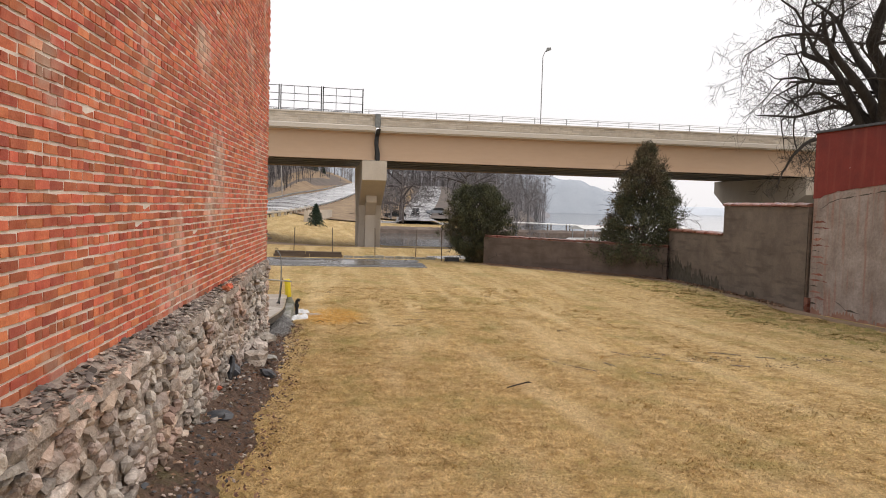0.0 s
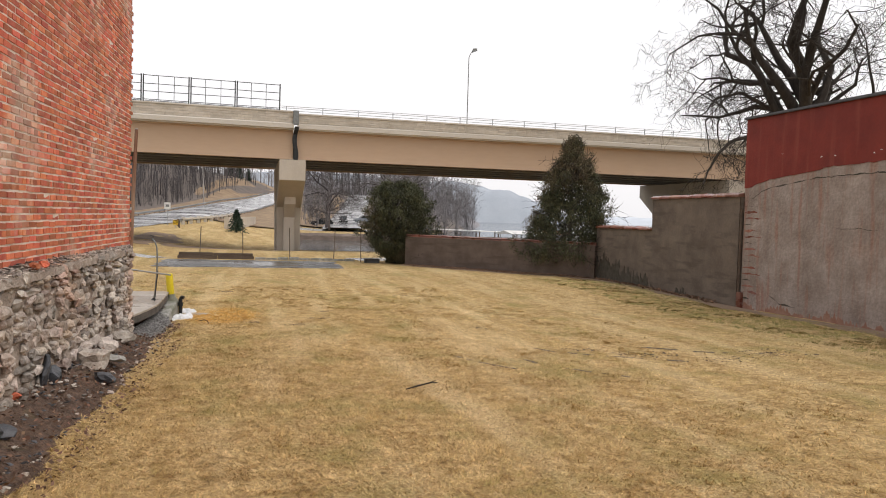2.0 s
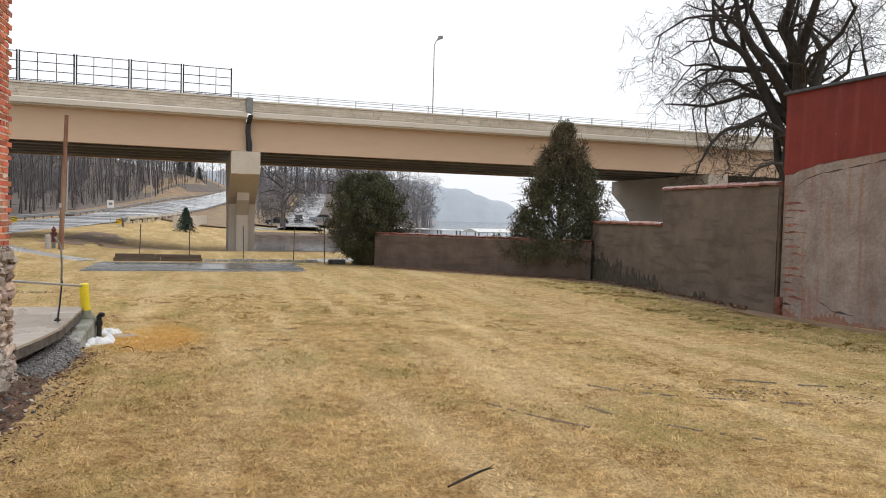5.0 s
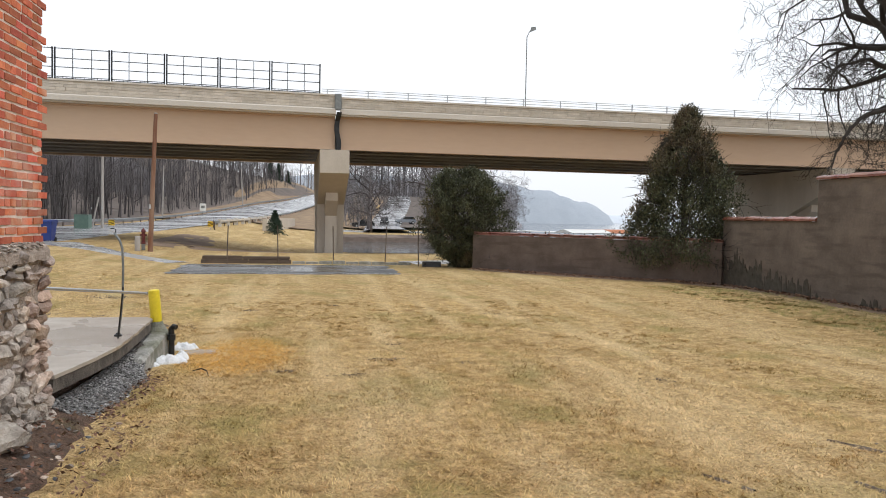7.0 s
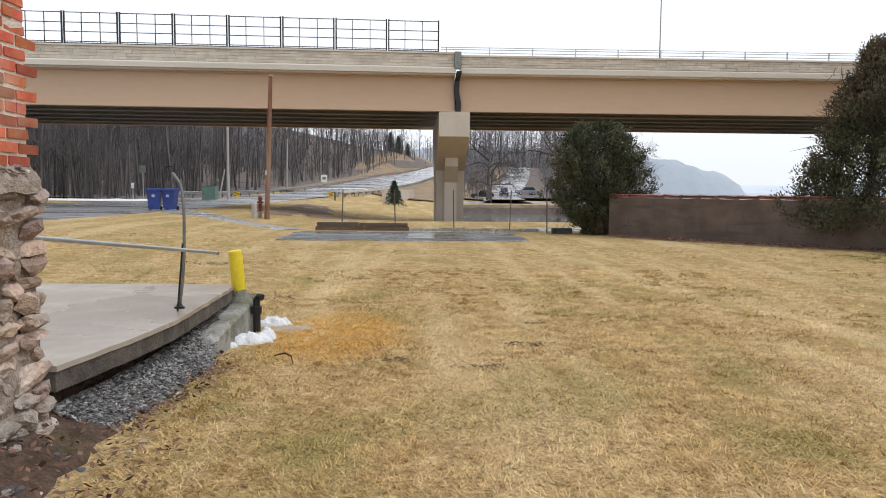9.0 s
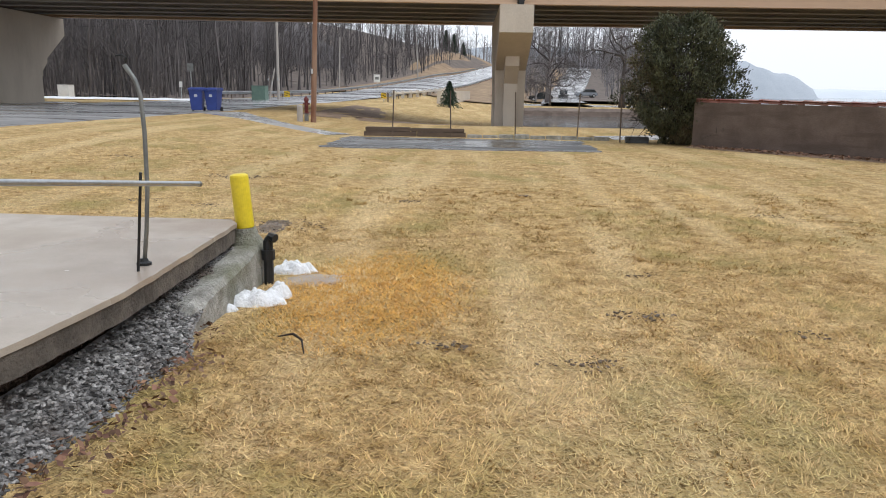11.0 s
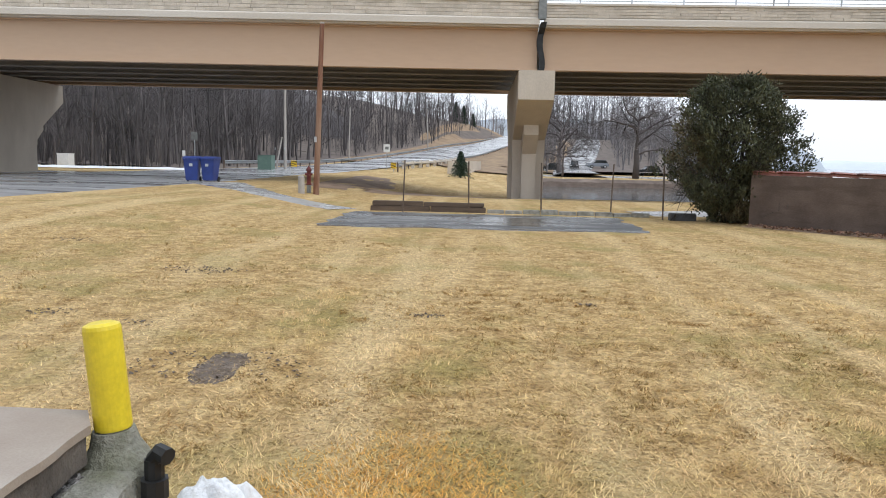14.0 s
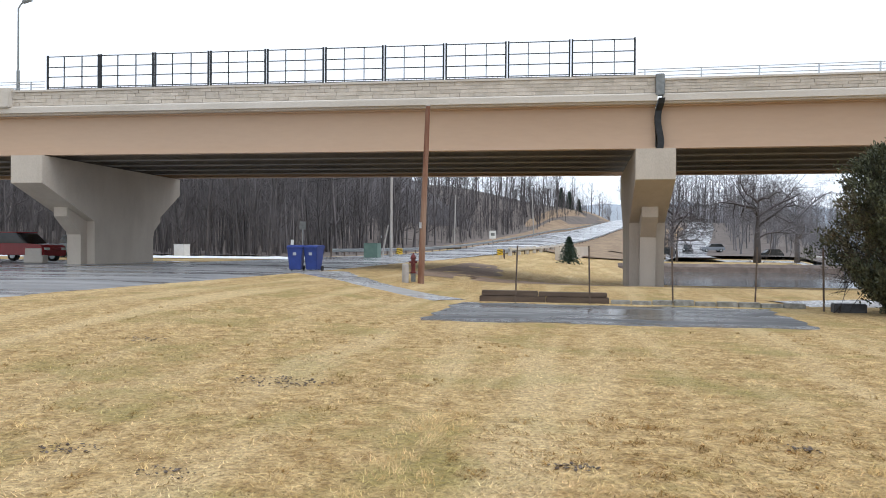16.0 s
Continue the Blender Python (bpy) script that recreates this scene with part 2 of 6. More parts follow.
M_HYDRED = mat("hydrant_red", (0.10, 0.015, 0.014), (0.155, 0.022, 0.02), 5, 0.6, 0.1, 40)
M_TIMBER = mat("old_timber", (0.085, 0.06, 0.045), (0.15, 0.11, 0.08), 6, 0.9, 0.5, 50, stretch=(0.2, 1, 1))
M_GRAVEL = mat("crushed_gravel", (0.06, 0.057, 0.054), (0.36, 0.35, 0.34), 14, 0.45, 0.6, 60, c=(0.10, 0.08, 0.065), patch=0.5, rand=0.65)
# far hill and shore colours carry the distance haze, paler farther off
M_HILL = mat("haze_tinted_far_woods", (0.36, 0.40, 0.45), (0.41, 0.45, 0.50), 0.05, 1.0, 0.0, 1.0)
M_HILL2 = mat("haze_tinted_far_shore", (0.60, 0.65, 0.71), (0.64, 0.69, 0.75), 0.05, 1.0, 0.0, 1.0)
M_WOODFLOOR = mat("leaf_litter", (0.10, 0.08, 0.07), (0.17, 0.14, 0.12), 0.5, 1.0, 0.3, 8)
M_SLOPE = mat("dead_grass_slope", (0.20, 0.135, 0.085), (0.33, 0.235, 0.14), 0.4, 1.0, 0.3, 8)
M_SIGNY = mat("yellow_sign", (0.75, 0.48, 0.02), (0.82, 0.55, 0.03), 5, 0.5, 0.0, 40)
M_CARRED = mat("red_car_paint", (0.22, 0.012, 0.018), (0.26, 0.018, 0.022), 2, 0.25, 0.0, 40)
M_CARGREY = mat("grey_car_paint", (0.20, 0.22, 0.25), (0.26, 0.28, 0.31), 2, 0.25, 0.0, 40)
M_GLASSDARK = mat("tinted_glass", (0.015, 0.018, 0.02), (0.03, 0.035, 0.04), 2, 0.08, 0.0, 40)
M_RUBBER = mat("black_rubber", (0.012, 0.012, 0.012), (0.03, 0.03, 0.03), 8, 0.85, 0.2, 60)


# ---- mesh tools ----
def raw(name, verts, faces, material, parent=None, label="", smooth=False):
    me = bpy.data.meshes.new(name)
    me.from_pydata([tuple(v) for v in verts], [], [tuple(f) for f in faces])
    if smooth:
        me.polygons.foreach_set("use_smooth", [True] * len(me.polygons))
    me.materials.append(material)
    me.update()
    ob = new(name, me)
    if parent:
        ob.parent = parent
    if label:
        ob["label"] = label
    return ob


def part(name, bm, material, parent=None, label="", smooth=False):
    me = bpy.data.meshes.new(name)
    bm.normal_update()
    bm.to_mesh(me)
    bm.free()
    if smooth:
        me.polygons.foreach_set("use_smooth", [True] * len(me.polygons))
    me.materials.append(material)
    ob = new(name, me)
    if parent:
        ob.parent = parent
    if label:
        ob["label"] = label
    return ob


def mass(name, verts, faces, material, parent=None, label=""):
    """Many alike faces from arrays."""
    me = bpy.data.meshes.new(name)
    verts, faces = np.asarray(verts, float), np.asarray(faces, int)
    m, k = faces.shape
    me.vertices.add(len(verts))
    me.vertices.foreach_set("co", verts.reshape(-1))
    me.loops.add(m * k)
    me.loops.foreach_set("vertex_index", faces.reshape(-1))
    me.polygons.add(m)
    me.polygons.foreach_set("loop_start", np.arange(m) * k)
    me.materials.append(material)
    me.update(calc_edges=True)
    ob = new(name, me)
    if parent:
        ob.parent = parent
    if label:
        ob["label"] = label
    return ob


def thing(name, x=0, y=0, z=0, label="", category="", group="", kind="", rz=0):
    e = new(name)
    e.matrix_basis = pose(x, y, z, 0, 0, rz)
    return tagged(e, label, category, group, kind)


def box(x0, x1, y0, y1, z0, z1, bevel=0.0, bm=None):
    own = bm is None
    bm = bm or bmesh.new()
    r = bmesh.ops.create_cube(bm, size=1, matrix=Matrix.Translation(((x0 + x1) / 2, (y0 + y1) / 2, (z0 + z1) / 2)) @ Matrix.Diagonal((x1 - x0, y1 - y0, z1 - z0, 1)))
    if bevel and own:
        bmesh.ops.bevel(bm, geom=bm.edges[:], offset=bevel, segments=2, affect="EDGES")
    return bm


def tube(points, radii, n=8, bm=None, cap=True):
    """A tube along points with a radius at each."""
    bm = bm or bmesh.new()
    rings = []
    pts = [Vector(p) for p in points]
    for i, p in enumerate(pts):
        d = (pts[min(i + 1, len(pts) - 1)] - pts[max(i - 1, 0)]).normalized()
        u = d.orthogonal().normalized() if i == 0 else (rings_u - rings_u.dot(d) * d).normalized()
        rings_u = u
        w = d.cross(u)
        r = radii[i] if isinstance(radii, (list, tuple)) else radii
        rings.append([bm.verts.new(p + r * (math.cos(a) * u + math.sin(a) * w)) for a in [2 * math.pi * k / n for k in range(n)]])
    for a, b in zip(rings, rings[1:]):
        for k in range(n):
            bm.faces.new((a[k], a[(k + 1) % n], b[(k + 1) % n], b[k]))
    if cap:
        bm.faces.new(rings[0][::-1])
        bm.faces.new(rings[-1])
    return bm


def lathe(profile, n=20, bm=None, at=(0, 0, 0)):
    bm = bm or bmesh.new()
    rings = [[bm.verts.new((at[0] + r * math.cos(2 * math.pi * k / n), at[1] + r * math.sin(2 * math.pi * k / n), at[2] + z)) for k in range(n)] for r, z in profile]
    for a, b in zip(rings, rings[1:]):
        for k in range(n):
            bm.faces.new((a[k], a[(k + 1) % n], b[(k + 1) % n], b[k]))
    bm.faces.new(rings[0][::-1])
    bm.faces.new(rings[-1])
    return bm


def prism(poly, axis, a, b, bm=None):
    """A closed outline pushed along x, y or z from a to b."""
    bm = bm or bmesh.new()
    put = {"x": lambda p, s: (s, p[0], p[1]), "y": lambda p, s: (p[0], s, p[1]), "z": lambda p, s: (p[0], p[1], s)}[axis]
    lo, hi = [bm.verts.new(put(p, a)) for p in poly], [bm.verts.new(put(p, b)) for p in poly]
    k = len(poly)
    for i in range(k):
        bm.faces.new((lo[i], lo[(i + 1) % k], hi[(i + 1) % k], hi[i]))
    bm.faces.new(lo[::-1])
    bm.faces.new(hi)
    bmesh.ops.recalc_face_normals(bm, faces=bm.faces[:])
    return bm


def rock(seed, sx, sy, sz, flat=0.0, sub=1):
    """An angular stone."""
    bm = bmesh.new()
    bmesh.ops.create_icosphere(bm, subdivisions=sub, radius=1)
    o = Vector((seed * 7.3, seed * 3.1, seed * 1.7))
    for v in bm.verts:
        d = 0.78 + 0.5 * noise.noise(v.co * 1.1 + o) + 0.25 * noise.noise(v.co * 2.7 + o)
        c = v.co * d
        c = Vector([math.copysign(min(abs(q), 0.74), q) for q in c])
        v.co = Vector((c.x * sx, c.y * sy, c.z * sz))
    return bm


def sm(a, b, v):
    t = np.clip((v - a) / (b - a), 0, 1)
    return t * t * (3 - 2 * t)


# ---- ground ----
GY = [-300, -1.5, 0.5, 2, 5, 9, 14, 19, 23, 38, 2600]
GZ = [0.12, 0.08, -0.2, -0.5, -0.83, -0.97, -1.1, -1.19, -1.13, -1.13, -1.13]


def land(x, y):
    """Height of the ground."""
    x, y = np.asarray(x, float), np.asarray(y, float)
    z = np.interp(y, GY, GZ)
    side = sm(2.5, 8.5, -x) * sm(20, 33, y)
    z = z + 0.34 * side
    z = z - 0.62 * sm(44, 60, y) * sm(-7, 2, x)
    rx = np.interp(y, [95, 145, 190, 250, 320], [-14, -9, 0, 11, 20])
    rise = np.maximum(11 * sm(95, 320, y) * (1 - sm(rx + 6, rx + 22, x)), 11 * sm(150, 335, y) * (1 - sm(0.16 * y + 8, 0.16 * y + 40, x)))
    z = z + rise
    z = z + 4.2 * sm(6, 17, rx - x) * sm(185, 250, y) * (1 - sm(300, 400, y))
    z = z + 8 * sm(26, 75, -x + 0.12 * np.maximum(y - 100, 0)) * sm(80, 150, y) * (1 - sm(280, 400, y))
    creek = sm(3, 11, x) * sm(60, 68, y) * (1 - sm(100, 104, y))
    river = sm(0, 14, x - (20 + 0.28 * np.maximum(y - 100, 0))) * sm(38, 46, y)
    far = sm(2200, 2400, y)
    return z - 3.4 * np.maximum(creek, river) * (1 - far)


def steps(*spans):
    out = []
    for a, b, d in spans:
        out += list(np.arange(a, b, d))
    return out + [spans[-1][1]]


gx = steps((-1800, -300, 300), (-300, -80, 20), (-80, -20, 2.5), (-20, -2, 0.75), (-2, 15, 0.4), (15, 40, 2), (40, 120, 8), (120, 400, 40), (400, 1800, 350))
gy = steps((-300, -20, 40), (-20, 0, 2), (0, 25, 0.4), (25, 60, 1), (60, 120, 2.5), (120, 320, 8), (320, 2600, 190))
X, Y = np.meshgrid(gx, gy)
Z = land(X, Y)
near = (np.abs(X) < 40) & (Y < 30)
for i, j in zip(*np.nonzero(near)):
    Z[i, j] += 0.035 * noise.noise((X[i, j] * 0.7, Y[i, j] * 0.7, 0)) + 0.012 * noise.noise((X[i, j] * 2.1, Y[i, j] * 2.1, 5))
nx, ny = len(gx), len(gy)
ground = raw("ground", np.stack([X, Y, Z], -1).reshape(-1, 3), [(i * nx + j, i * nx + j + 1, (i + 1) * nx + j + 1, (i + 1) * nx + j) for i in range(ny - 1) for j in range(nx - 1)], M_LAWN, smooth=True)
tagged(ground, "dormant straw-coloured lawn sloping gently to the river", "ground", kind="structure")
GX, GYY = np.array(gx), np.array(gy)


def ground_z(x, y):
    """Height of the built ground sheet, bumps included."""
    x, y = np.asarray(x, float), np.asarray(y, float)
    j = np.clip(np.searchsorted(GX, x) - 1, 0, nx - 2)
    i = np.clip(np.searchsorted(GYY, y) - 1, 0, ny - 2)
    u, v = (x - GX[j]) / (GX[j + 1] - GX[j]), (y - GYY[i]) / (GYY[i + 1] - GYY[i])
    return Z[i, j] * (1 - u) * (1 - v) + Z[i, j + 1] * u * (1 - v) + Z[i + 1, j] * (1 - u) * v + Z[i + 1, j + 1] * u * v


water = raw("water", [(-40, 30, -2.3), (1800, 30, -2.3), (1800, 2400, -2.3), (-40, 2400, -2.3)], [(0, 1, 2, 3)], M_WATER)
tagged(water, "calm grey river water under an overcast sky", "river", kind="structure")


def sheet(name, line, material, label, category, lift=0.05, cross=6, rag=0.0, climb=0, pitch=2.0):
    """A paved strip draped on the ground; line: x, y, half width."""
    dense = []
    for (a, b) in zip(line, line[1:]):
        n = max(1, int((Vector(b[:2]) - Vector(a[:2])).length / pitch))
        dense += [tuple(np.array(a) + (np.array(b) - np.array(a)) * k / n) for k in range(n)]
    dense.append(line[-1])
    vs, fs = [], []
    for i, (x, y, w) in enumerate(dense):
        a, b = Vector(dense[max(i - 1, 0)][:2]), Vector(dense[min(i + 1, len(dense) - 1)][:2])
        d = (b - a).normalized()
        for k in range(cross + 1):
            o = w * (2 * k / cross - 1)
            px, py = x + d.y * o, y - d.x * o
            vs.append((px + rag * noise.noise((px * 1.3, py * 1.3, 2)), py + rag * noise.noise((px * 1.1, py * 1.1, 9)), float(land(px, py)) + (lift if 0 < k < cross else -0.02) + 0.004 * max(0.0, y - 70) * climb))
    for i in range(len(dense) - 1):
        for k in range(cross):
            a = i * (cross + 1) + k
            fs.append((a, a + 1, a + cross + 2, a + cross + 1))
    return tagged(raw(name, vs, fs, material, smooth=True), label, category, kind="structure")


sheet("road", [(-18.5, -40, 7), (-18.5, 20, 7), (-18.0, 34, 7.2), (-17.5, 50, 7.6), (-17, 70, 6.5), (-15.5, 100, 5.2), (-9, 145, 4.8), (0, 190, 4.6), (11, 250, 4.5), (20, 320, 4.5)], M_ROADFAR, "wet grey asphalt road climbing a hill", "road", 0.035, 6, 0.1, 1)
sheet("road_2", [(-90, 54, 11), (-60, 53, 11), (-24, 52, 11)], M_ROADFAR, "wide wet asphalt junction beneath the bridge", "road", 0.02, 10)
sheet("pavement", [(-10.6, 47.5, 1.5), (-8.5, 43.5, 0.95), (-6.2, 40.2, 0.8), (-3.2, 37.2, 0.75)], M_WALK, "wet pale footpath crossing the lawn", "pavement", 0.02, 5, 0.14, pitch=0.4)
sheet("pavement_2", [(-2.9, 34.3, 2.5), (4.6, 34.3, 2.4)], M_ASPHALT, "patched wet asphalt pad with shallow puddles", "pavement", 0.012, 30, 0.32, pitch=0.16)
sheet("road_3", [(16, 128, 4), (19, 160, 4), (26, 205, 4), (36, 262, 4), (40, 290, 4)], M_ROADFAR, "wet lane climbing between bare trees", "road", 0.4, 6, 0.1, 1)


# ---- brick building ----
BX, BY, BK = -1.06, 14.2, 0.05      # corner of the brick face and the lean of its line
LEDGE = 0.49


def face_x(y):
    return BX + BK * (y - BY)


def slab_on_face(y0, y1, z0, z1, d0, d1, bm=None):
    bm = bm or bmesh.new()
    v = []
    for y in (y0, y1):
        for d in (d0, d1):
            for z in (z0, z1):
                v.append(bm.verts.new((face_x(y) + d, y, z)))
    for q in ((0, 1, 3, 2), (4, 6, 7, 5), (0, 4, 5, 1), (2, 3, 7, 6), (0, 2, 6, 4), (1, 5, 7, 3)):
        bm.faces.new([v[i] for i in q])
    return bm


bld = thing("wall_west", kind="structure", label="tall weathered red brick side wall on a rubble stone footing", category="wall")
part("mortar_core", slab_on_face(-16, BY - 0.012, LEDGE - 0.1, 9.5, -8, -0.001), M_MORTAR, bld)
bm = slab_on_face(-16, BY - 0.02, -1.7, LEDGE - 0.06, -8, -0.02)
part("footing_core", bm, M_MORTAR, bld)


# ---- boundary walls and red building ----
def wall_run(name, a, b, z0, z1, thick, material, label):
    """A block wall between two plan points, with joints between its courses."""
    a, b = Vector(a), Vector(b)
    d = (b - a).normalized()
    nrm = Vector((d.y, -d.x))
    w = thing(name, kind="structure", label=label, category="wall")

    def slab(s0, s1, h0, h1, o0, o1, bm):
        vs = []
        for s in (s0, s1):
            for o in (o0, o1):
                for h in (h0, h1):
                    p = a + d * s + nrm * o
                    vs.append(bm.verts.new((p.x, p.y, h)))
        for q in ((0, 1, 3, 2), (4, 6, 7, 5), (0, 4, 5, 1), (2, 3, 7, 6), (0, 2, 6, 4), (1, 5, 7, 3)):
            bm.faces.new([vs[i] for i in q])
        return bm
    L = (b - a).length
    core = slab(0, L, z0, z1 - 0.03, 0.012, thick, bmesh.new())
    bmesh.ops.recalc_face_normals(core, faces=core.faces[:])
    part("core", core, material, w)
    blocks = bmesh.new()
    row, z = 0, z1 - 0.03
    while z > z0:
        s = -0.2 if row % 2 else 0.0
        while s < L:
            slab(max(s, 0) + 0.0, min(s + 0.3988, L), z - 0.1968, z, random.uniform(-0.0015, 0.0015), 0.02, blocks)
            s += 0.4
        z -= 0.2
        row += 1
    bmesh.ops.recalc_face_normals(blocks, faces=blocks.faces[:])
    tagged(part("block", blocks, material, w), kind="stuff")
    s = 0.0
    while s < L - 0.05:
        e = min(s + 0.6, L)
        bm = bmesh.new()
        prof = [(-0.07, 0.0), (-0.07, 0.05), (-0.02, 0.085), (thick / 2, 0.115), (thick + 0.02, 0.085), (thick + 0.07, 0.05), (thick + 0.07, 0.0)]
        tilt = random.uniform(-0.008, 0.012)
        ends = []
        for q, up in ((s + 0.006, 0.0), (e + 0.01, 0.018 + tilt)):
            ends.append([bm.verts.new(((a + d * q + nrm * o).x, (a + d * q + nrm * o).y, z1 - 0.03 + h + up)) for o, h in prof])
        for i in range(len(prof)):
            bm.faces.new((ends[0][i], ends[0][(i + 1) % 7], ends[1][(i + 1) % 7], ends[1][i]))
        bm.faces.new(ends[0][::-1])
        bm.faces.new(ends[1])
        bmesh.ops.recalc_face_normals(bm, faces=bm.faces[:])
        part("coping_tile", bm, M_COPING, w)
        s = e
    return w


wall_run("wall_north", (14.15, 28.42), (7.85, 35.0), -1.8, 0.20, -0.25, M_BLOCK, "low dark weathered block wall with clay coping tiles")
wall_low = wall_run("wall_east_low", (14.12, 24.2), (14.12, 28.45), -1.9, 0.90, 0.25, M_PARGE, "stained cement-rendered wall with clay coping tiles")
wall_high = wall_run("wall_east_high", (14.12, 19.45), (14.12, 24.2), -1.9, 1.95, 0.25, M_PARGE, "tall stained cement-rendered wall with clay coping tiles")

red = thing("wall_east", kind="structure", label="old building side, crumbling stucco below dark red paint", category="wall")
part("stucco", box(14.24, 22, -14, 19.4, -1.9, 4.05), M_STUCCO, red)
# painted upper band with a ragged lower edge
bm = bmesh.new()
top, low = [], []
yy = 19.41
while yy > -14:
    top.append(bm.verts.new((14.215, yy, 4.06)))
    e = float(np.interp(19.4 - yy, [0, 1.1, 2.7, 3.5, 6, 30], [2.16, 2.37, 2.52, 2.58, 2.66, 3.3])) + 0.05 * noise.noise((yy * 0.9, 3, 1)) + 0.05 * noise.noise((yy * 4, 1, 2))
    low.append(bm.verts.new((14.215, yy, min(e, 3.3))))
    yy -= 0.15
for i in range(len(top) - 1):
    bm.faces.new((top[i], low[i], low[i + 1], top[i + 1]))
r = bmesh.ops.extrude_face_region(bm, geom=bm.faces[:])
bmesh.ops.translate(bm, verts=[g for g in r["geom"] if isinstance(g, bmesh.types.BMVert)], vec=(0.04, 0, 0))
bmesh.ops.recalc_face_normals(bm, faces=bm.faces[:])
part("painted_band", bm, M_REDPAINT, red, "dark red paint with a ragged lower edge")


def ribbon(name, pts, wide, x, material, parent, seed, label=""):
    """A ragged dark line on a face of constant x; pts: y, z."""
    vs, fs = [], []
    dense = []
    for (a, b), (c, d) in zip(pts, pts[1:]):
        k = max(2, int(abs(c - a) / 0.06))
        dense += [(a + (c - a) * i / k, b + (d - b) * i / k) for i in range(k)]
    dense.append(pts[-1])
    for i, (y, z) in enumerate(dense):
        w = wide * max(0.12, 0.6 + 1.4 * noise.noise((y * 3.1, seed, 0))) * min(1, 0.15 + 0.3 * min(i, len(dense) - 1 - i))
        j = 0.03 * noise.noise((y * 4.3, seed, 5)) + 0.014 * noise.noise((y * 17, seed, 9))
        vs += [(x, y, z + j + w / 2), (x, y, z + j - w / 2), (x + 0.006, y, z + j - w / 2), (x + 0.006, y, z + j + w / 2)]
    for i in range(len(dense) - 1):
        for k in range(4):
            a, b = i * 4 + k, i * 4 + (k + 1) % 4
            fs.append((a, b, b + 4, a + 4))
    raw(name, vs, fs, material, parent, label)


def foot_band(name, y0, y1, x, material, parent, top, rough, seed, label=""):
    """A thin stain with a ragged upper edge along the foot of a wall."""
    vs, fs = [], []
    n = int((y1 - y0) / 0.025)
    for i in range(n + 1):
        y = y0 + (y1 - y0) * i / n
        h = top + rough * (noise.noise((y * 1.1, seed, 0)) + 0.6 * noise.noise((y * 5, seed, 3)) + 0.7 * noise.noise((y * 16, seed, 6)))
        vs += [(x, y, -1.9), (x, y, max(h, -1.5)), (x + 0.012, y, max(h, -1.5))]
    for i in range(n):
        for k in range(2):
            a = i * 3 + k
            fs.append((a, a + 3, a + 4, a + 1))
    raw(name, vs, fs, material, parent, label)


ribbon("crack", [(19.1, 1.85), (18.5, 2.12), (17.8, 2.2), (16.7, 2.33), (15.1, 2.37), (13.2, 2.36), (11.5, 2.42)], 0.035, 14.226, M_MOSS, red, 1, "dark open crack under the paint")
ribbon("crack", [(14.5, 0.43), (14.0, 0.46), (13.6, 0.45), (12.6, 0.5)], 0.03, 14.226, M_MOSS, red, 2)
ribbon("crack", [(18.25, -0.7), (18.0, -0.8), (17.75, -0.9), (17.2, -0.92)], 0.04, 14.226, M_MOSS, red, 3)
ribbon("crack", [(16.0, 1.1), (15.2, 1.12), (14.6, 1.08)], 0.018, 14.226, M_MOSS, red, 4)
ribbon("crack", [(12.8, -0.3), (11.6, -0.32), (10.4, -0.28)], 0.025, 14.226, M_MOSS, red, 6)
for k in range(16):
    zc = -0.9 + 0.17 * k
    ribbon("crack", [(19.36, zc), (19.2 - 0.13 * ((k * 7) % 3), zc + 0.02), (19.0 - 0.2 * ((k * 5) % 3), zc)], 0.05 + 0.02 * (k % 3), 14.225, M_COPING if k % 3 else M_MOSS, red, 10 + k)
foot_band("red_stain", 4, 19.38, 14.224, M_REDSTAIN, red, -1.05, 0.22, 2, "reddish stain along the foot of the stucco")
for k, (yc, zc) in enumerate(((16.5, 2.83), (16.05, 2.83), (14.9, 2.8), (14.7, 2.86), (17.9, 3.0), (12.4, 2.9), (13.3, 3.2))):
    ribbon("paint_chip", [(yc + 0.035, zc), (yc, zc + 0.01), (yc - 0.03, zc)], 0.05, 14.208, M_WHITE, red, 40 + k, "pale spot where the paint has chipped" if k == 0 else "")
part("north_face_paint", box(14.3, 22, 19.395, 19.42, 1.9, 4.06), M_REDPAINT, red)
bm = bmesh.new()
for r_ in range(27):
    y_ = 4.0 + (0.2 if r_ % 2 else 0.0)
    while y_ < 19.35:
        z_ = -1.5 + r_ * 0.2
        if z_ < 2.1 + 0.10 * (19.4 - y_) + 0.1:
            box(14.232 - random.uniform(0, 0.004), 14.25, y_, min(y_ + 0.3985, 19.39), z_, z_ + 0.1975, bm=bm)
        y_ += 0.4
tagged(part("block", bm, M_STUCCO, red), kind="stuff")
part("roof_edge", box(14.14, 22.1, -14, 19.47, 4.06, 4.13, 0.012), M_SLATE, red, "dark metal roof edge")
bm = box(14.13, 14.24, 19.28, 19.46, -1.3, -0.75, 0.01)
part("brick_foot", bm, M_COPING, red, "small brick foot of the corner")
part("corner_pipe", tube([(14.17, 19.43, -0.8), (14.17, 19.43, 1.6)], 0.03), M_TIMBER, red, "rusty drain pipe at the corner")


foot_band("moss_stain", 24.25, 28.3, 14.106, M_MOSS, wall_low, -0.80, 0.62, 3, "dark mossy damp stain with a ragged edge")
foot_band("moss_stain", 21.8, 24.15, 14.106, M_MOSS, wall_high, -1.15, 0.3, 7, "dark mossy damp stain with a ragged edge")
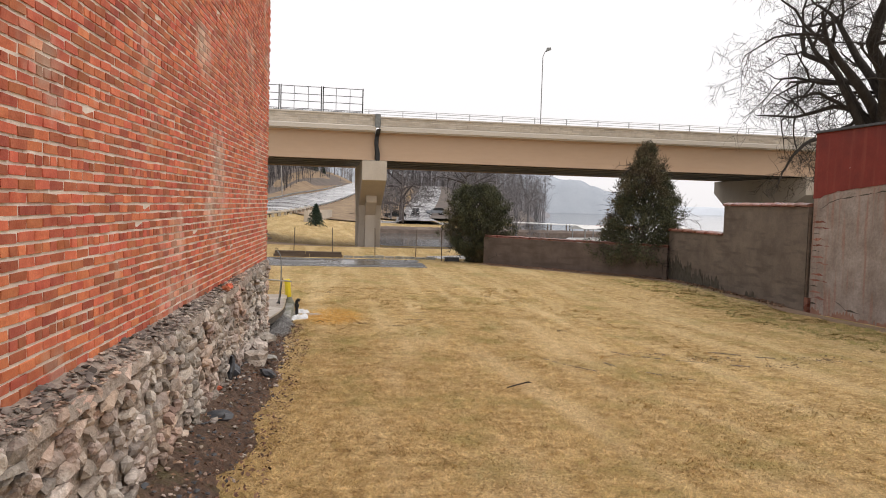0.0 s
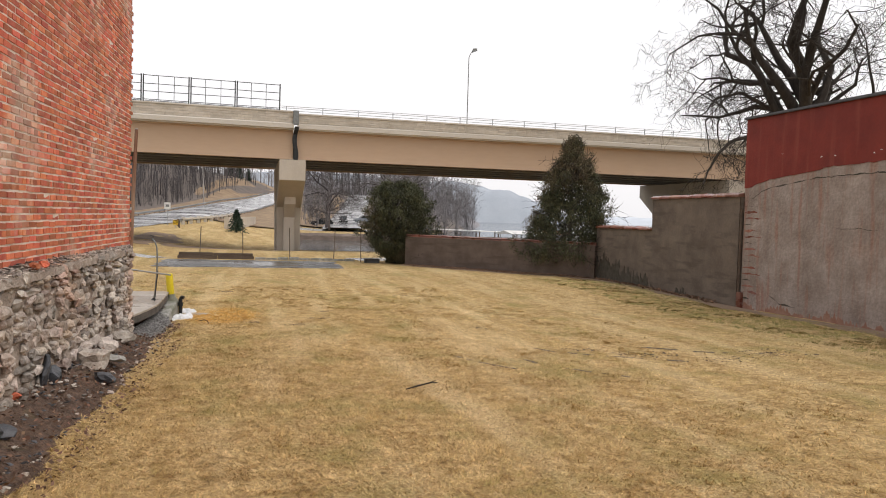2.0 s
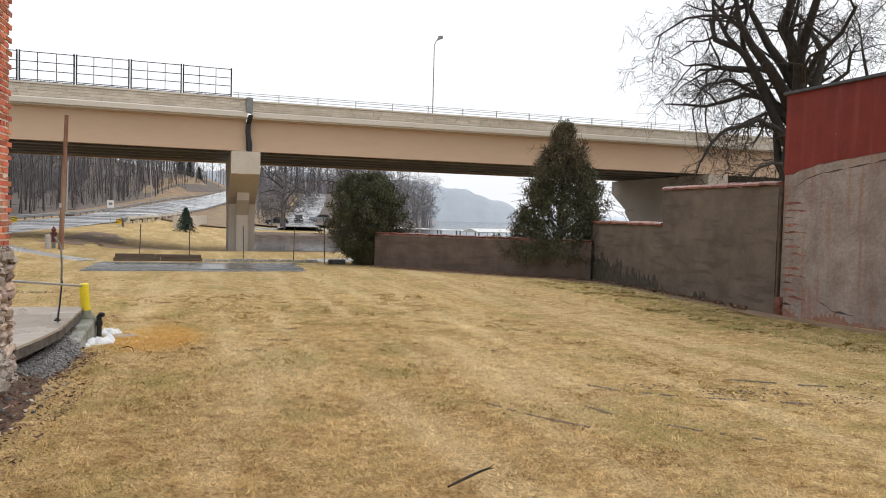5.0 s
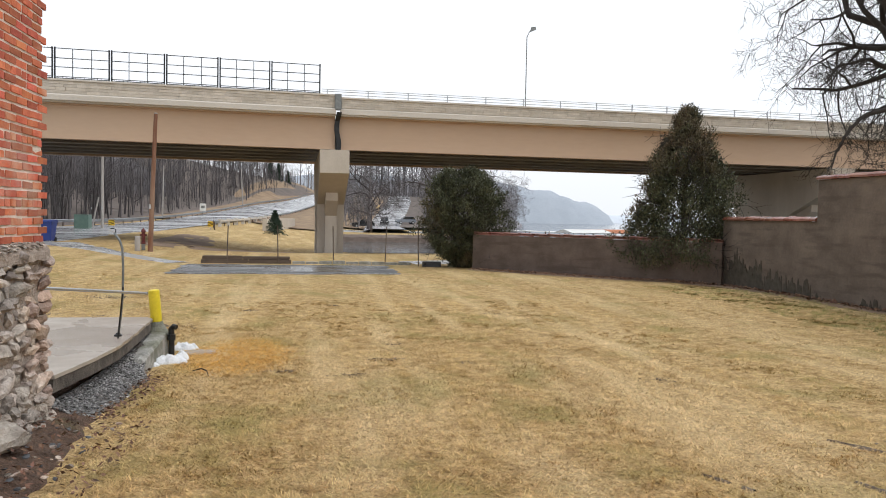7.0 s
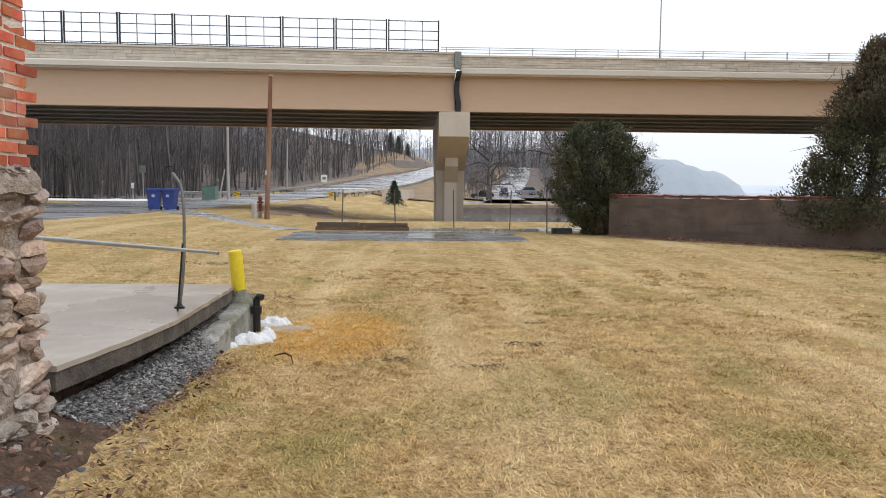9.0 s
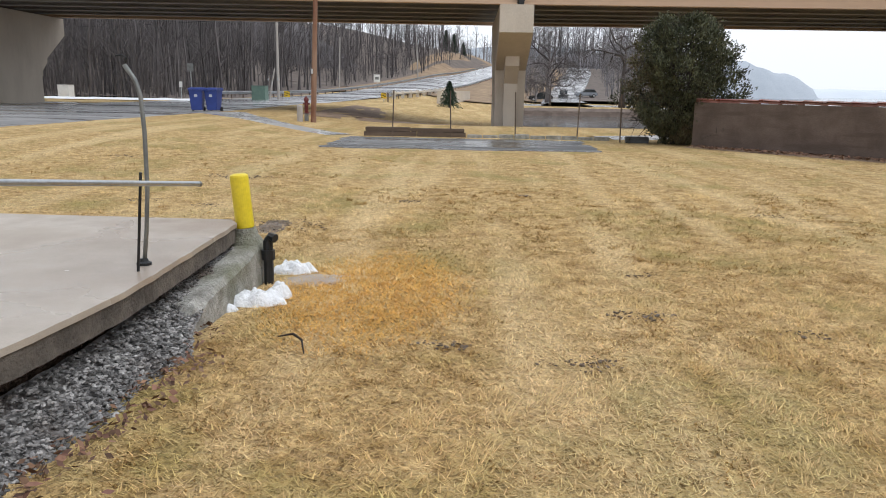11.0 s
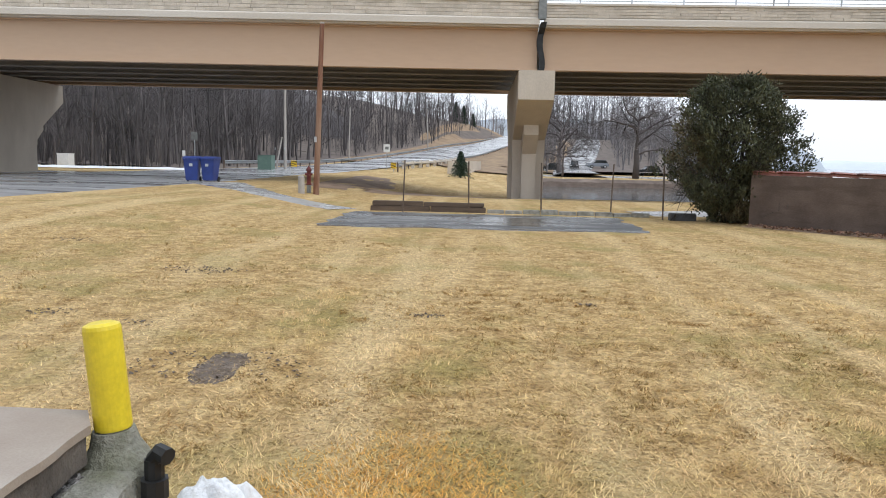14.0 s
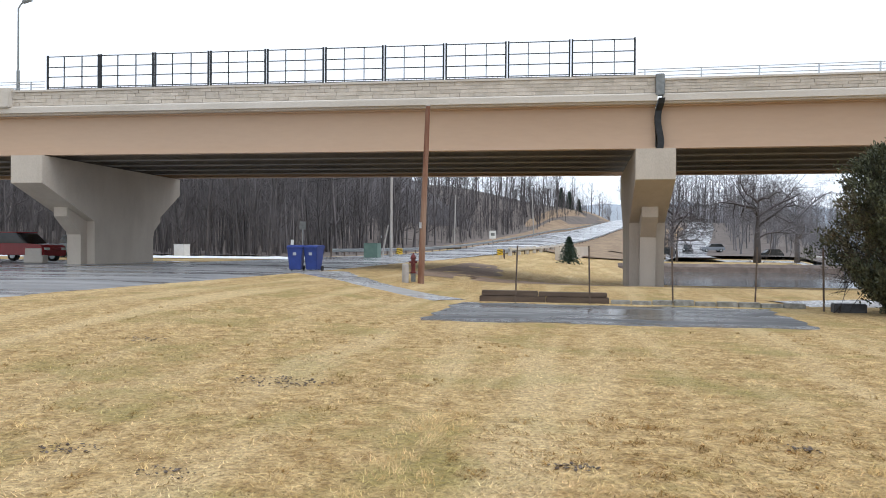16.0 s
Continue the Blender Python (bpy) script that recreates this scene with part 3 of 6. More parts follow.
foot_band("moss_stain", 26.4, 28.3, 14.103, M_MOSS, wall_low, -0.45, 0.6, 11)


# ---- bridge ----
BYF, P1, SPAN = 50.4, 3.25, 29.6
BACK = 63.2
SKEW = Matrix.Translation((3.3, BYF, 0)) @ Matrix.Rotation(radians(2.4), 4, "Z") @ Matrix.Translation((-3.3, -BYF, 0))


def bridge_length(x0, x1, ztop, beam, stone_from, stone_to):
    """One length of the bridge: six girders, deck, edge beam and stone-faced parapet."""
    b = thing("road_bridge", 0, 0, 0, "long tan steel girder road bridge with cast-stone parapet", "bridge", "lengths of the road bridge")
    for k, yg in enumerate(np.linspace(BYF + 0.25, BACK - 0.3, 6)):
        o = [(-0.2, 4.55), (0.2, 4.55), (0.2, 4.60), (0.02, 4.61), (0.02, 6.34), (0.2, 6.35), (0.2, 6.41), (-0.2, 6.41), (-0.2, 6.35), (-0.02, 6.34), (-0.02, 4.61), (-0.2, 4.60)]
        # inner girders get the darker colour that paints in the underside's shade
        part("girder", prism([(yg + p, z) for p, z in o], "x", x0, x1), M_GIRDER if k in (0, 5) else M_SHADESTEEL, b)
    part("deck", box(x0, x1, BYF - 0.25, BACK + 0.25, 6.415, 6.62), M_DECK, b, "pale concrete deck slab")
    o = [(BYF - beam, 6.5), (BYF - beam, 6.76), (BYF - beam + 0.12, 6.84), (BYF - 0.252, 6.84), (BYF - 0.252, 6.5)]
    part("edge_beam", prism(o, "x", x0, x1), M_DECK, b)
    part("parapet_core", box(x0, x1, BYF - 0.25, BYF + 0.1, 6.622, ztop - 0.1), M_DECK, b)
    part("parapet_cap", box(x0, x1, BYF - 0.35, BYF + 0.15, ztop - 0.1, ztop, 0.012), M_DECK, b, "smooth pale concrete cap")
    part("parapet_far", box(x0, x1, BACK - 0.1, BACK + 0.25, 6.622, ztop - 0.1), M_DECK, b)
    stones = bmesh.new()
    h = (ztop - 0.1 - 6.85) / 4
    for r in range(4):
        x = stone_from - random.uniform(0, 0.4)
        while x < stone_to:
            w = random.uniform(0.35, 0.95)
            box(max(x, stone_from), min(x + w - 0.015, stone_to), BYF - 0.285 - random.uniform(0.0, 0.022), BYF - 0.252, 6.855 + r * h, 6.843 + (r + 1) * h, bm=stones)
            x += w
    tagged(part("facing_stone", stones, M_PARAPET, b), kind="stuff")
    for k in range(-4, 5):
        xd = P1 + (k + 0.5) * SPAN / 2
        if x0 < xd < x1:
            for y0, y1 in zip(np.linspace(BYF + 0.25, BACK - 0.3, 6), np.linspace(BYF + 0.25, BACK - 0.3, 6)[1:]):
                part("diaphragm", box(xd - 0.03, xd + 0.03, y0 + 0.03, y1 - 0.03, 4.9, 6.2), M_SHADESTEEL, b)
    return b


bridge = bridge_length(-130, 3.28, 7.60, 0.42, -40, 3.2)
bridge_2 = bridge_length(3.52, 140, 7.46, 0.36, 3.6, 60)
bm = bmesh.new()
prev = None
for i in range(10):
    z = 4.5 + i * 0.235
    c = 3.42 + 0.07 * math.sin(i * 0.75 + 0.6)
    front = BYF - 0.02 - 0.42 * float(sm(6.2, 6.45, z))
    ring = [bm.verts.new(v) for v in ((c - 0.13, front, z), (c + 0.13, front, z), (c + 0.13, BYF + 0.6, z), (c - 0.13, BYF + 0.6, z))]
    if prev:
        for k in range(4):
            bm.faces.new((prev[k], prev[(k + 1) % 4], ring[(k + 1) % 4], ring[k]))
    else:
        bm.faces.new(ring[::-1])
    prev = ring
bm.faces.new(prev)
part("joint_gap", bm, M_BLACK, bridge_2, "black open expansion joint")
part("joint_box", box(3.22, 3.58, BYF - 0.46, BYF - 0.2, 6.72, 7.62, 0.02), M_GREYPIPE, bridge_2, "grey-green steel joint cover")


def pier(x, base):
    """A hammerhead pier whose cap runs under the whole deck."""
    p = thing("bridge_pier", x, 0, 0, "pale concrete hammerhead pier with sloping cap", "pier", "piers of the road bridge")
    w = 0.82
    part("cap", prism([(BYF - 0.35, 4.5), (BACK + 0.2, 4.5), (BACK + 0.2, 3.45), (60.2, 1.5), (60.2, 0.8), (54.2, 0.8), (54.2, 1.5), (BYF - 0.35, 3.2)], "x", -w, w), M_PIER, p)
    part("column", box(-w + 0.02, w - 0.02, 54.22, 60.18, base, 0.85, 0.03), M_PIER, p)
    bm = prism([(54.3, base), (53.7, base), (53.7, 0.8), (52.55, 1.7), (52.55, 2.3), (54.3, 2.3)], "x", -0.36, 0.36)
    part("front_rib", bm, M_PIER, p, "raised rib up the narrow side")
    bm = prism([(60.1, base), (60.7, base), (60.7, 0.8), (61.8, 1.7), (61.8, 2.3), (60.1, 2.3)], "x", -0.36, 0.36)
    part("front_rib", bm, M_PIER, p, "raised rib up the narrow side")
    for yg in np.linspace(BYF + 0.25, BACK - 0.3, 6):
        part("bearing", box(-0.3, 0.3, yg - 0.2, yg + 0.2, 4.49, 4.56), M_SHADESTEEL, p)
    if x < 0:
        p.matrix_basis = SKEW @ p.matrix_basis
    return p


for k in (-3, -2, -1, 0, 1, 2, 3):
    xx = P1 + k * SPAN + (0.55 if k < 0 else 3.0 if k else 0)
    pier(xx, float(land(xx, 57)) - 1.2)

# mesh fence on the parapet
FZ0, FZ1 = 7.60, 9.2
fence = thing("bridge_fence", 0, 0, 0, "black steel framed safety fence along the bridge parapet", "fence")
PITCH = 2.74
for k in range(0, 10):
    x1 = 2.43 - k * PITCH
    x0 = x1 - PITCH
    for xp in (x0 + 0.06, x1 - 0.06):
        part("post", box(xp - 0.035, xp + 0.035, BYF - 0.12, BYF - 0.04, FZ0, FZ1 + 0.06), M_BLACK, fence)
    for z in (FZ0 + 0.05, FZ0 + 0.13, FZ0 + 0.62, FZ0 + 1.08, FZ1 - 0.02):
        part("rail", box(x0 + 0.08, x1 - 0.08, BYF - 0.1, BYF - 0.06, z, z + 0.035), M_BLACK, fence)
    for j in (1, 2):
        xx = x0 + j * PITCH / 3
        part("infill_bar", box(xx - 0.016, xx + 0.016, BYF - 0.105, BYF - 0.055, FZ0 + 0.05, FZ1), M_BLACK, fence)
    bm = bmesh.new()
    for j in range(1, 13):
        xx = x0 + j * PITCH / 13
        box(xx - 0.008, xx + 0.008, BYF - 0.095, BYF - 0.075, FZ0 + 0.05, FZ0 + 0.15, bm=bm)
    tagged(part("toe_bar", bm, M_BLACK, fence), kind="stuff")
for a, b, z in ((2.5, 135, 7.46), (-125, -25.1, 7.6)):
    rail = thing("bridge_handrail", 0, 0, 0, "thin galvanised handrail along the bridge parapet", "railing", "handrails of the bridge")
    rail.matrix_basis = SKEW if b < 0 else Matrix()
    for h in (0.16, 0.33, 0.44):
        part("rail", tube([(a, BYF - 0.05, z + h), (b, BYF - 0.05, z + h)], 0.017, 6), M_GALV, rail)
    x = a + 0.3
    while x < b and x < 70:
        if x > -60:
            part("post", box(x - 0.025, x + 0.025, BYF - 0.08, BYF - 0.02, z, z + 0.46), M_GALV, rail)
        x += 2.3


def street_lamp(x, y, z, h=4.2):
    p = thing("street_lamp", x, y, z, "slim grey street lamp on the bridge parapet", "lamp", "lamps on the bridge")
    part("base", lathe([(0.11, 0), (0.11, 0.1), (0.075, 0.16), (0.075, 1.0), (0.05, 1.05)], 10), M_GREYPIPE, p)
    part("pole", tube([(0, 0, 1.0), (0, 0, h * 0.93), (0.12, 0, h * 0.97), (0.3, 0, h * 1.005)], [0.045, 0.035, 0.03, 0.028], 8), M_GREYPIPE, p)
    part("lamp_head", prism([(0.25, h * 0.985), (0.34, h * 1.03), (0.66, h * 1.035), (0.7, h * 1.01), (0.5, h * 1.0)], "y", -0.1, 0.1), M_GREYPIPE, p)


street_lamp(18.4, BACK, 7.4, 7.9)
street_lamp(-26.5, BYF - 1.25, 7.6, 4.3)
fence.matrix_basis = SKEW
bridge.matrix_basis = SKEW
part("pedestal", box(-28.0, -26.6, BYF - 0.55, BYF + 0.1, 6.75, 7.7, 0.04), M_DECK, bridge, "pale concrete pedestal over the pier")


# ---- concrete pad, curb, bollard and rail ----
pad = thing("concrete_pad", label="damp stained concrete slab with broken edge", category="slab", kind="structure")
rim_ = [(-1.0, 14.33)]
for k in range(1, 40):
    y_ = 14.33 + 3.7 * k / 40
    rim_.append((float(np.interp(y_, [14.33, 15.2, 15.9, 16.8, 18.03], [-1.0, -0.86, -0.79, -0.80, -0.83])) + 0.012 * noise.noise((y_ * 5, 0, 0)), y_))
bm = prism([(-9, 14.33)] + rim_ + [(-0.83, 18.03), (-0.93, 18.2), (-9, 18.35)], "z", -0.715, -0.68)
part("slab", bm, M_CONC, pad)
# lower layer of the slab, darker than the top
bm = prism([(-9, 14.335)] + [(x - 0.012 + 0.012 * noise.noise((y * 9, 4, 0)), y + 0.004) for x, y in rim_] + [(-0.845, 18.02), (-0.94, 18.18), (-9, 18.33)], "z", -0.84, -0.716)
part("slab_edge", bm, M_SLABEDGE, pad, "dark broken slab edge")
bm = prism([(-9, 14.3), (-1.2, 14.3), (-1.1, 15.5), (-1.05, 18.0), (-9, 18.2)], "z", -1.4, -0.851)
part("sub_base", bm, M_DIRT, pad)

curb = thing("concrete_curb", label="broken mossy concrete curb beside gravel", category="curb")
rows_c = []
bm = bmesh.new()
for i in range(44):
    u = i / 43
    y = 18.14 - 1.78 * u
    drop = 0.22 * float(sm(0.82, 1.0, u + 0.06 * noise.noise((u * 9, 3, 0))))
    zt = -0.862 - 0.17 * u - drop
    xr = -0.655 - 0.05 * u - 0.10 * float(sm(0.86, 1.0, u))
    wide = 0.26 - 0.05 * u
    ring = []
    for k, (o, h) in enumerate(((0.02, -0.64), (0.015, -0.30), (0.008, -0.16), (0.0, -0.035), (-0.03, 0.0), (-wide * 0.35, 0.008), (-wide * 0.7, 0.004), (-wide, -0.02), (-wide - 0.02, -0.1), (-wide - 0.02, -0.64))):
        j = Vector((noise.noise((y * 9, k * 0.9, 1)), 0.5 * noise.noise((y * 9, k * 0.9, 7)), noise.noise((y * 7, k * 1.1, 4)))) * (0.014 + 0.03 * float(sm(0.7, 1.0, u)))
        ring.append(bm.verts.new(Vector((xr + o, y, zt + h)) + j))
    rows_c.append(ring)
for a, b in zip(rows_c, rows_c[1:]):
    for k in range(10):
        bm.faces.new((a[k], a[(k + 1) % 10], b[(k + 1) % 10], b[k]))
bm.faces.new(rows_c[0])
bm.faces.new(rows_c[-1][::-1])
bmesh.ops.recalc_face_normals(bm, faces=bm.faces[:])
part("curb_block", bm, M_CURB, curb)
for k, (cx, cy, cz, sx, sy, sz) in enumerate(((-0.80, 16.42, -1.10, 0.09, 0.13, 0.06), (-0.92, 16.62, -1.02, 0.07, 0.11, 0.05), (-0.70, 16.30, -1.15, 0.06, 0.07, 0.05), (-0.93, 17.0, -0.98, 0.05, 0.12, 0.035), (-0.95, 17.55, -0.93, 0.04, 0.10, 0.03))):
    ch = thing("concrete_chunk", cx, cy, cz, "broken chunk of curb lying in the gravel", "rubble", "broken curb chunks", rz=37 * k)
    part("chunk", rock(60 + k, sx, sy, sz, sub=2), M_CURB, ch)

bollard = thing("bollard", -0.83, 18.2, 0, "yellow plastic-sleeved steel bollard leaning at the pad corner", "bollard")
bollard.matrix_basis = pose(-0.79, 18.16, -0.87, 0, -5, 0)
part("sleeve", lathe([(0.073, 0.135), (0.075, 0.145), (0.075, 0.555), (0.071, 0.57), (0.05, 0.58), (0.0001, 0.583)], 28), M_YELLOW, bollard, "bright yellow plastic sleeve", smooth=False)
part("pipe", lathe([(0.068, -0.1), (0.068, 0.14)], 20), M_GREYPIPE, bollard, "bare grey pipe below the sleeve", smooth=False)
part("collar", lathe([(0.16, -0.05), (0.13, 0.02), (0.10, 0.07), (0.085, 0.13)], 16), M_CURB, bollard, "rough concrete collar")

spout = thing("drain_pipe", label="short black pipe stub standing beside the curb", category="pipe")
part("pipe", tube([(-0.585, 18.05, -1.25), (-0.59, 18.06, -0.82)], 0.04, 10), M_BLACK, spout)
part("coupling", tube([(-0.588, 18.055, -0.98), (-0.588, 18.055, -0.9)], 0.055, 10), M_BLACK, spout)
part("elbow", tube([(-0.59, 18.06, -0.83), (-0.56, 18.05, -0.79), (-0.52, 18.03, -0.8)], 0.038, 8), M_BLACK, spout)

bar = thing("pipe_barrier", label="galvanised steel pipe rail reaching out from the building corner", category="barrier")
part("pipe", tube([(-1.21, 14.15, 0.115), (-0.95, 15.5, -0.048), (-0.69, 16.83, -0.21)], 0.016, 14), M_GALV, bar, smooth=False)
part("end_cap", tube([(-0.692, 16.82, -0.209), (-0.688, 16.84, -0.2115)], 0.0175, 14), M_GREYPIPE, bar)
rod = thing("marker_rod", label="thin black steel rod standing on the pad", category="rod")
part("rod", tube([(-0.92, 16.36, -0.75), (-0.86, 16.36, -0.09)], 0.009, 6), M_BLACK, rod)
bent = thing("bent_conduit", label="bent grey conduit with a flange on the pad", category="pipe")
part("conduit", tube([(-0.95, 16.53, -0.68), (-0.92, 16.53, -0.45), (-0.90, 16.53, -0.2), (-0.895, 16.53, 0.13), (-0.905, 16.53, 0.34), (-0.93, 16.53, 0.43), (-0.99, 16.53, 0.52)], 0.0135, 10), M_GREYPIPE, bent, smooth=True)
part("flange", lathe([(0.045, 0), (0.045, 0.015), (0.028, 0.025), (0.022, 0.04)], 12, at=(-0.95, 16.53, -0.68)), M_BLACK, bent)
part("wire_hook", tube([(-0.985, 16.53, 0.51), (-0.975, 16.53, 0.56), (-1.0, 16.53, 0.575), (-1.04, 16.53, 0.57)], 0.006, 6), M_BLACK, bent)


# ---- poles, hydrant, bins ----
def utility_pole(x, y, z0, h, material, label, r=0.14, lean=0.0):
    p = thing("utility_pole", x, y, z0, label, "pole", "utility poles")
    part("shaft", tube([(0, 0, -0.3), (lean * 0.5, 0, h * 0.5), (lean, 0, h)], [r, r * 0.85, r * 0.7], 12), material, p)
    part("top_cap", lathe([(r * 0.72, 0), (r * 0.72, 0.03), (r * 0.4, 0.05)], 10, at=(lean, 0, h)), M_GREYWOOD, p)
    part("number_plate", box(-0.04, 0.04, -r - 0.005, -r + 0.02, 1.8, 2.0), M_GALV, p)
    return p


utility_pole(-5.3, 43.0, -0.85, 6.05, M_POLE, "weathered brown wooden pole stump beside a hydrant", 0.115, 0.22)
hyd = thing("fire_hydrant", -5.68, 43.5, -0.82, "dull red fire hydrant beside a wooden pole", "hydrant")
part("barrel", lathe([(0.16, 0.25), (0.16, 0.3), (0.11, 0.32), (0.11, 0.95), (0.15, 0.97), (0.15, 1.03), (0.12, 1.1), (0.06, 1.18), (0.03, 1.19), (0.03, 1.25)], 14), M_HYDRED, hyd)
part("nozzle", tube([(-0.2, 0, 0.8), (0.2, 0, 0.8)], 0.055, 10), M_HYDRED, hyd)
part("nozzle", tube([(0, -0.2, 0.75), (0, 0, 0.75)], 0.07, 10), M_HYDRED, hyd)
part("riser", lathe([(0.12, -0.2), (0.12, 0.26)], 12), M_GREYPIPE, hyd)
hyd.scale = (0.72, 0.72, 0.72)
stub = thing("marker_post", -5.78, 42.7, -0.85, "short white concrete marker post by the hydrant", "post")
part("post", lathe([(0.12, -0.2), (0.12, 0.52), (0.09, 0.57)], 12), M_GREYWOOD, stub)


def wheelie_bin(x, y, z, rz):
    b = thing("wheeled_bin", x, y, z, "dark blue plastic wheeled bin with closed lid", "bin", "blue bins at the kerb", rz=rz)
    bm = bmesh.new()
    lo = [bm.verts.new(v) for v in ((-0.24, -0.26, 0.06), (0.24, -0.26, 0.06), (0.24, 0.22, 0.06), (-0.24, 0.22, 0.06))]
    hi = [bm.verts.new(v) for v in ((-0.31, -0.36, 0.98), (0.31, -0.36, 0.98), (0.31, 0.34, 0.98), (-0.31, 0.34, 0.98))]
    for i in range(4):
        bm.faces.new((lo[i], lo[(i + 1) % 4], hi[(i + 1) % 4], hi[i]))
    bm.faces.new(lo[::-1])
    bm.faces.new(hi)
    bmesh.ops.bevel(bm, geom=bm.edges[:], offset=0.025, segments=2, affect="EDGES")
    part("body", bm, M_BLUE, b)
    part("rim", box(-0.33, 0.33, -0.38, 0.36, 0.93, 0.98, 0.012), M_BLUE, b)
    part("lid", prism([(-0.40, 0.985), (-0.40, 1.01), (-0.25, 1.06), (0.2, 1.09), (0.36, 1.05), (0.38, 0.985)], "x", -0.33, 0.33), M_BLUE, b)
    part("handle", tube([(-0.25, 0.42, 1.0), (0.25, 0.42, 1.0)], 0.018, 8), M_BLUE, b)
    for sx in (-0.26, 0.26):
        part("wheel", tube([(sx - 0.03, 0.25, 0.11), (sx + 0.03, 0.25, 0.11)], 0.11, 14), M_RUBBER, b)
    part("emblem", box(-0.07, 0.07, -0.345, -0.335, 0.66, 0.78), M_GALV, b, "pale printed emblem")


wheelie_bin(-11.55, 47.2, float(land(-11.5, 47)) + 0.035, 8)
wheelie_bin(-10.85, 47.4, float(land(-10.8, 47)) + 0.035, -6)

# posts of an old wire fence and the timber edging
for px, py in ((-1.46, 36.9), (0.46, 37.2), (2.65, 38.2), (4.8, 38.6), (5.85, 36.3)):
    pst = thing("fence_post", px, py, float(land(px, py)), "thin rusty steel fence post", "post", "wire fence posts")
    part("stake", tube([(0, 0, -0.3), (random.uniform(-0.05, 0.08), 0, 1.5)], 0.022, 6), M_TIMBER, pst)
edge = thing("timber_edging", label="low dark old timber edging behind the asphalt pad", category="edging")
for i, (x0, x1, zz, hh) in enumerate(((-2.45, -0.7, -1.15, 0.17), (-0.68, 0.95, -1.15, 0.17), (-2.4, -0.9, -0.975, 0.14), (-0.88, 0.9, -0.975, 0.12))):
    part("timber", box(x0, x1, 37.3 + 0.02 * i, 37.55 + 0.02 * i, zz, zz + hh, 0.015), M_TIMBER, edge)


# ---- trees ----
def branches(rng, start, direction, length, radius, depth, out, droop=0.0, spread=0.6, kids=(3, 5), wob=0.18, keep=0.62):
    """Collects limbs as lists of points and radii."""
    pts, rad = [start.copy()], [radius]
    d = direction.normalized()
    n = 5 if depth > 1 else 3
    for i in range(n):
        d = (d + Vector((rng.gauss(0, wob), rng.gauss(0, wob), rng.gauss(0, wob) - droop))).normalized()
        pts.append(pts[-1] + d * length / n)
        rad.append(radius * (1 - 0.75 * (i + 1) / n))
    out.append((pts, rad, depth))
    if depth <= 0:
        return
    for k in range(rng.randint(*kids)):
        f = rng.uniform(0.3, 0.98)
        i = min(int(f * n), n - 1)
        p = pts[i].lerp(pts[i + 1], f * n - i)
        ax = d.orthogonal()
        ax.rotate(Matrix.Rotation(rng.uniform(0, 6.283), 3, d))
        nd = (d * (1 - spread * 0.5) + ax * rng.uniform(spread * 0.6, spread * 1.3)).normalized()
        branches(rng, p, nd, length * rng.uniform(keep - 0.14, keep + 0.1), max(radius * (1 - 0.7 * f) * 0.66, 0.011), depth - 1, out, droop * 1.35 + 0.012, spread, kids, wob, keep)


def limbs_mesh(limbs, sides=(4, 5, 7, 9)):
    vs, fs = [], []
    for pts, rad, depth in limbs:
        n = sides[min(depth, len(sides) - 1)] if depth > 0 else 3
        u = None
        base = len(vs)
        for i, p in enumerate(pts):
            d = (pts[min(i + 1, len(pts) - 1)] - pts[max(i - 1, 0)]).normalized()
            u = d.orthogonal().normalized() if u is None else (u - u.dot(d) * d).normalized()
            w = d.cross(u)
            for k in range(n):
                a = 2 * math.pi * k / n
                vs.append(p + rad[i] * (math.cos(a) * u + math.sin(a) * w))
        for i in range(len(pts) - 1):
            for k in range(n):
                a, b = base + i * n + k, base + i * n + (k + 1) % n
                fs.append((a, b, b + n, a + n))
    return vs, fs


def bare_tree(x, y, z, h, seed, material, label, r=0.45, depth=4, limbs=8, name="bare_tree", spread=0.65, fork=0.22, droop=0.02, kids=(3, 5), rise=(0.35, 1.3), fat=1.0, wob=0.18, reach=(0.36, 0.52)):
    rng = random.Random(seed)
    t = thing(name, x, y, z, label, "tree")
    trunk = [(0, 0, -0.3), (0.05, 0, h * fork * 0.5), (0.0, 0.05, h * fork), (0.1, 0.1, h * 0.5), (0.2, 0.1, h * 0.72)]
    part("trunk", tube(trunk, [r * 1.25, r, r * 0.85, r * 0.4, 0.04], 12), material, t, smooth=True)
    for k in range(limbs):
        f = rng.uniform(fork * 0.85, 0.62)
        a = 6.283 * k / limbs + rng.uniform(-0.3, 0.3)
        up = rng.uniform(*rise)
        out = []
        branches(rng, Vector((0.03, 0.05, h * f)), Vector((math.cos(a), math.sin(a), up)), h * rng.uniform(*reach), r * fat * rng.uniform(0.32, 0.5), depth, out, droop, spread, kids, wob)
        vs, fs = limbs_mesh(out)
        raw("limb", vs, fs, material, t, smooth=True)
    return t


old_tree = bare_tree(30.6, 37.2, -3.0, 21, 11, M_BARK, "large old bare tree with dark spreading limbs", 0.75, 5, 12, spread=0.8, fork=0.30, droop=0.012, kids=(3, 4), rise=(1.0, 3.0), fat=1.05, wob=0.27, reach=(0.30, 0.43))


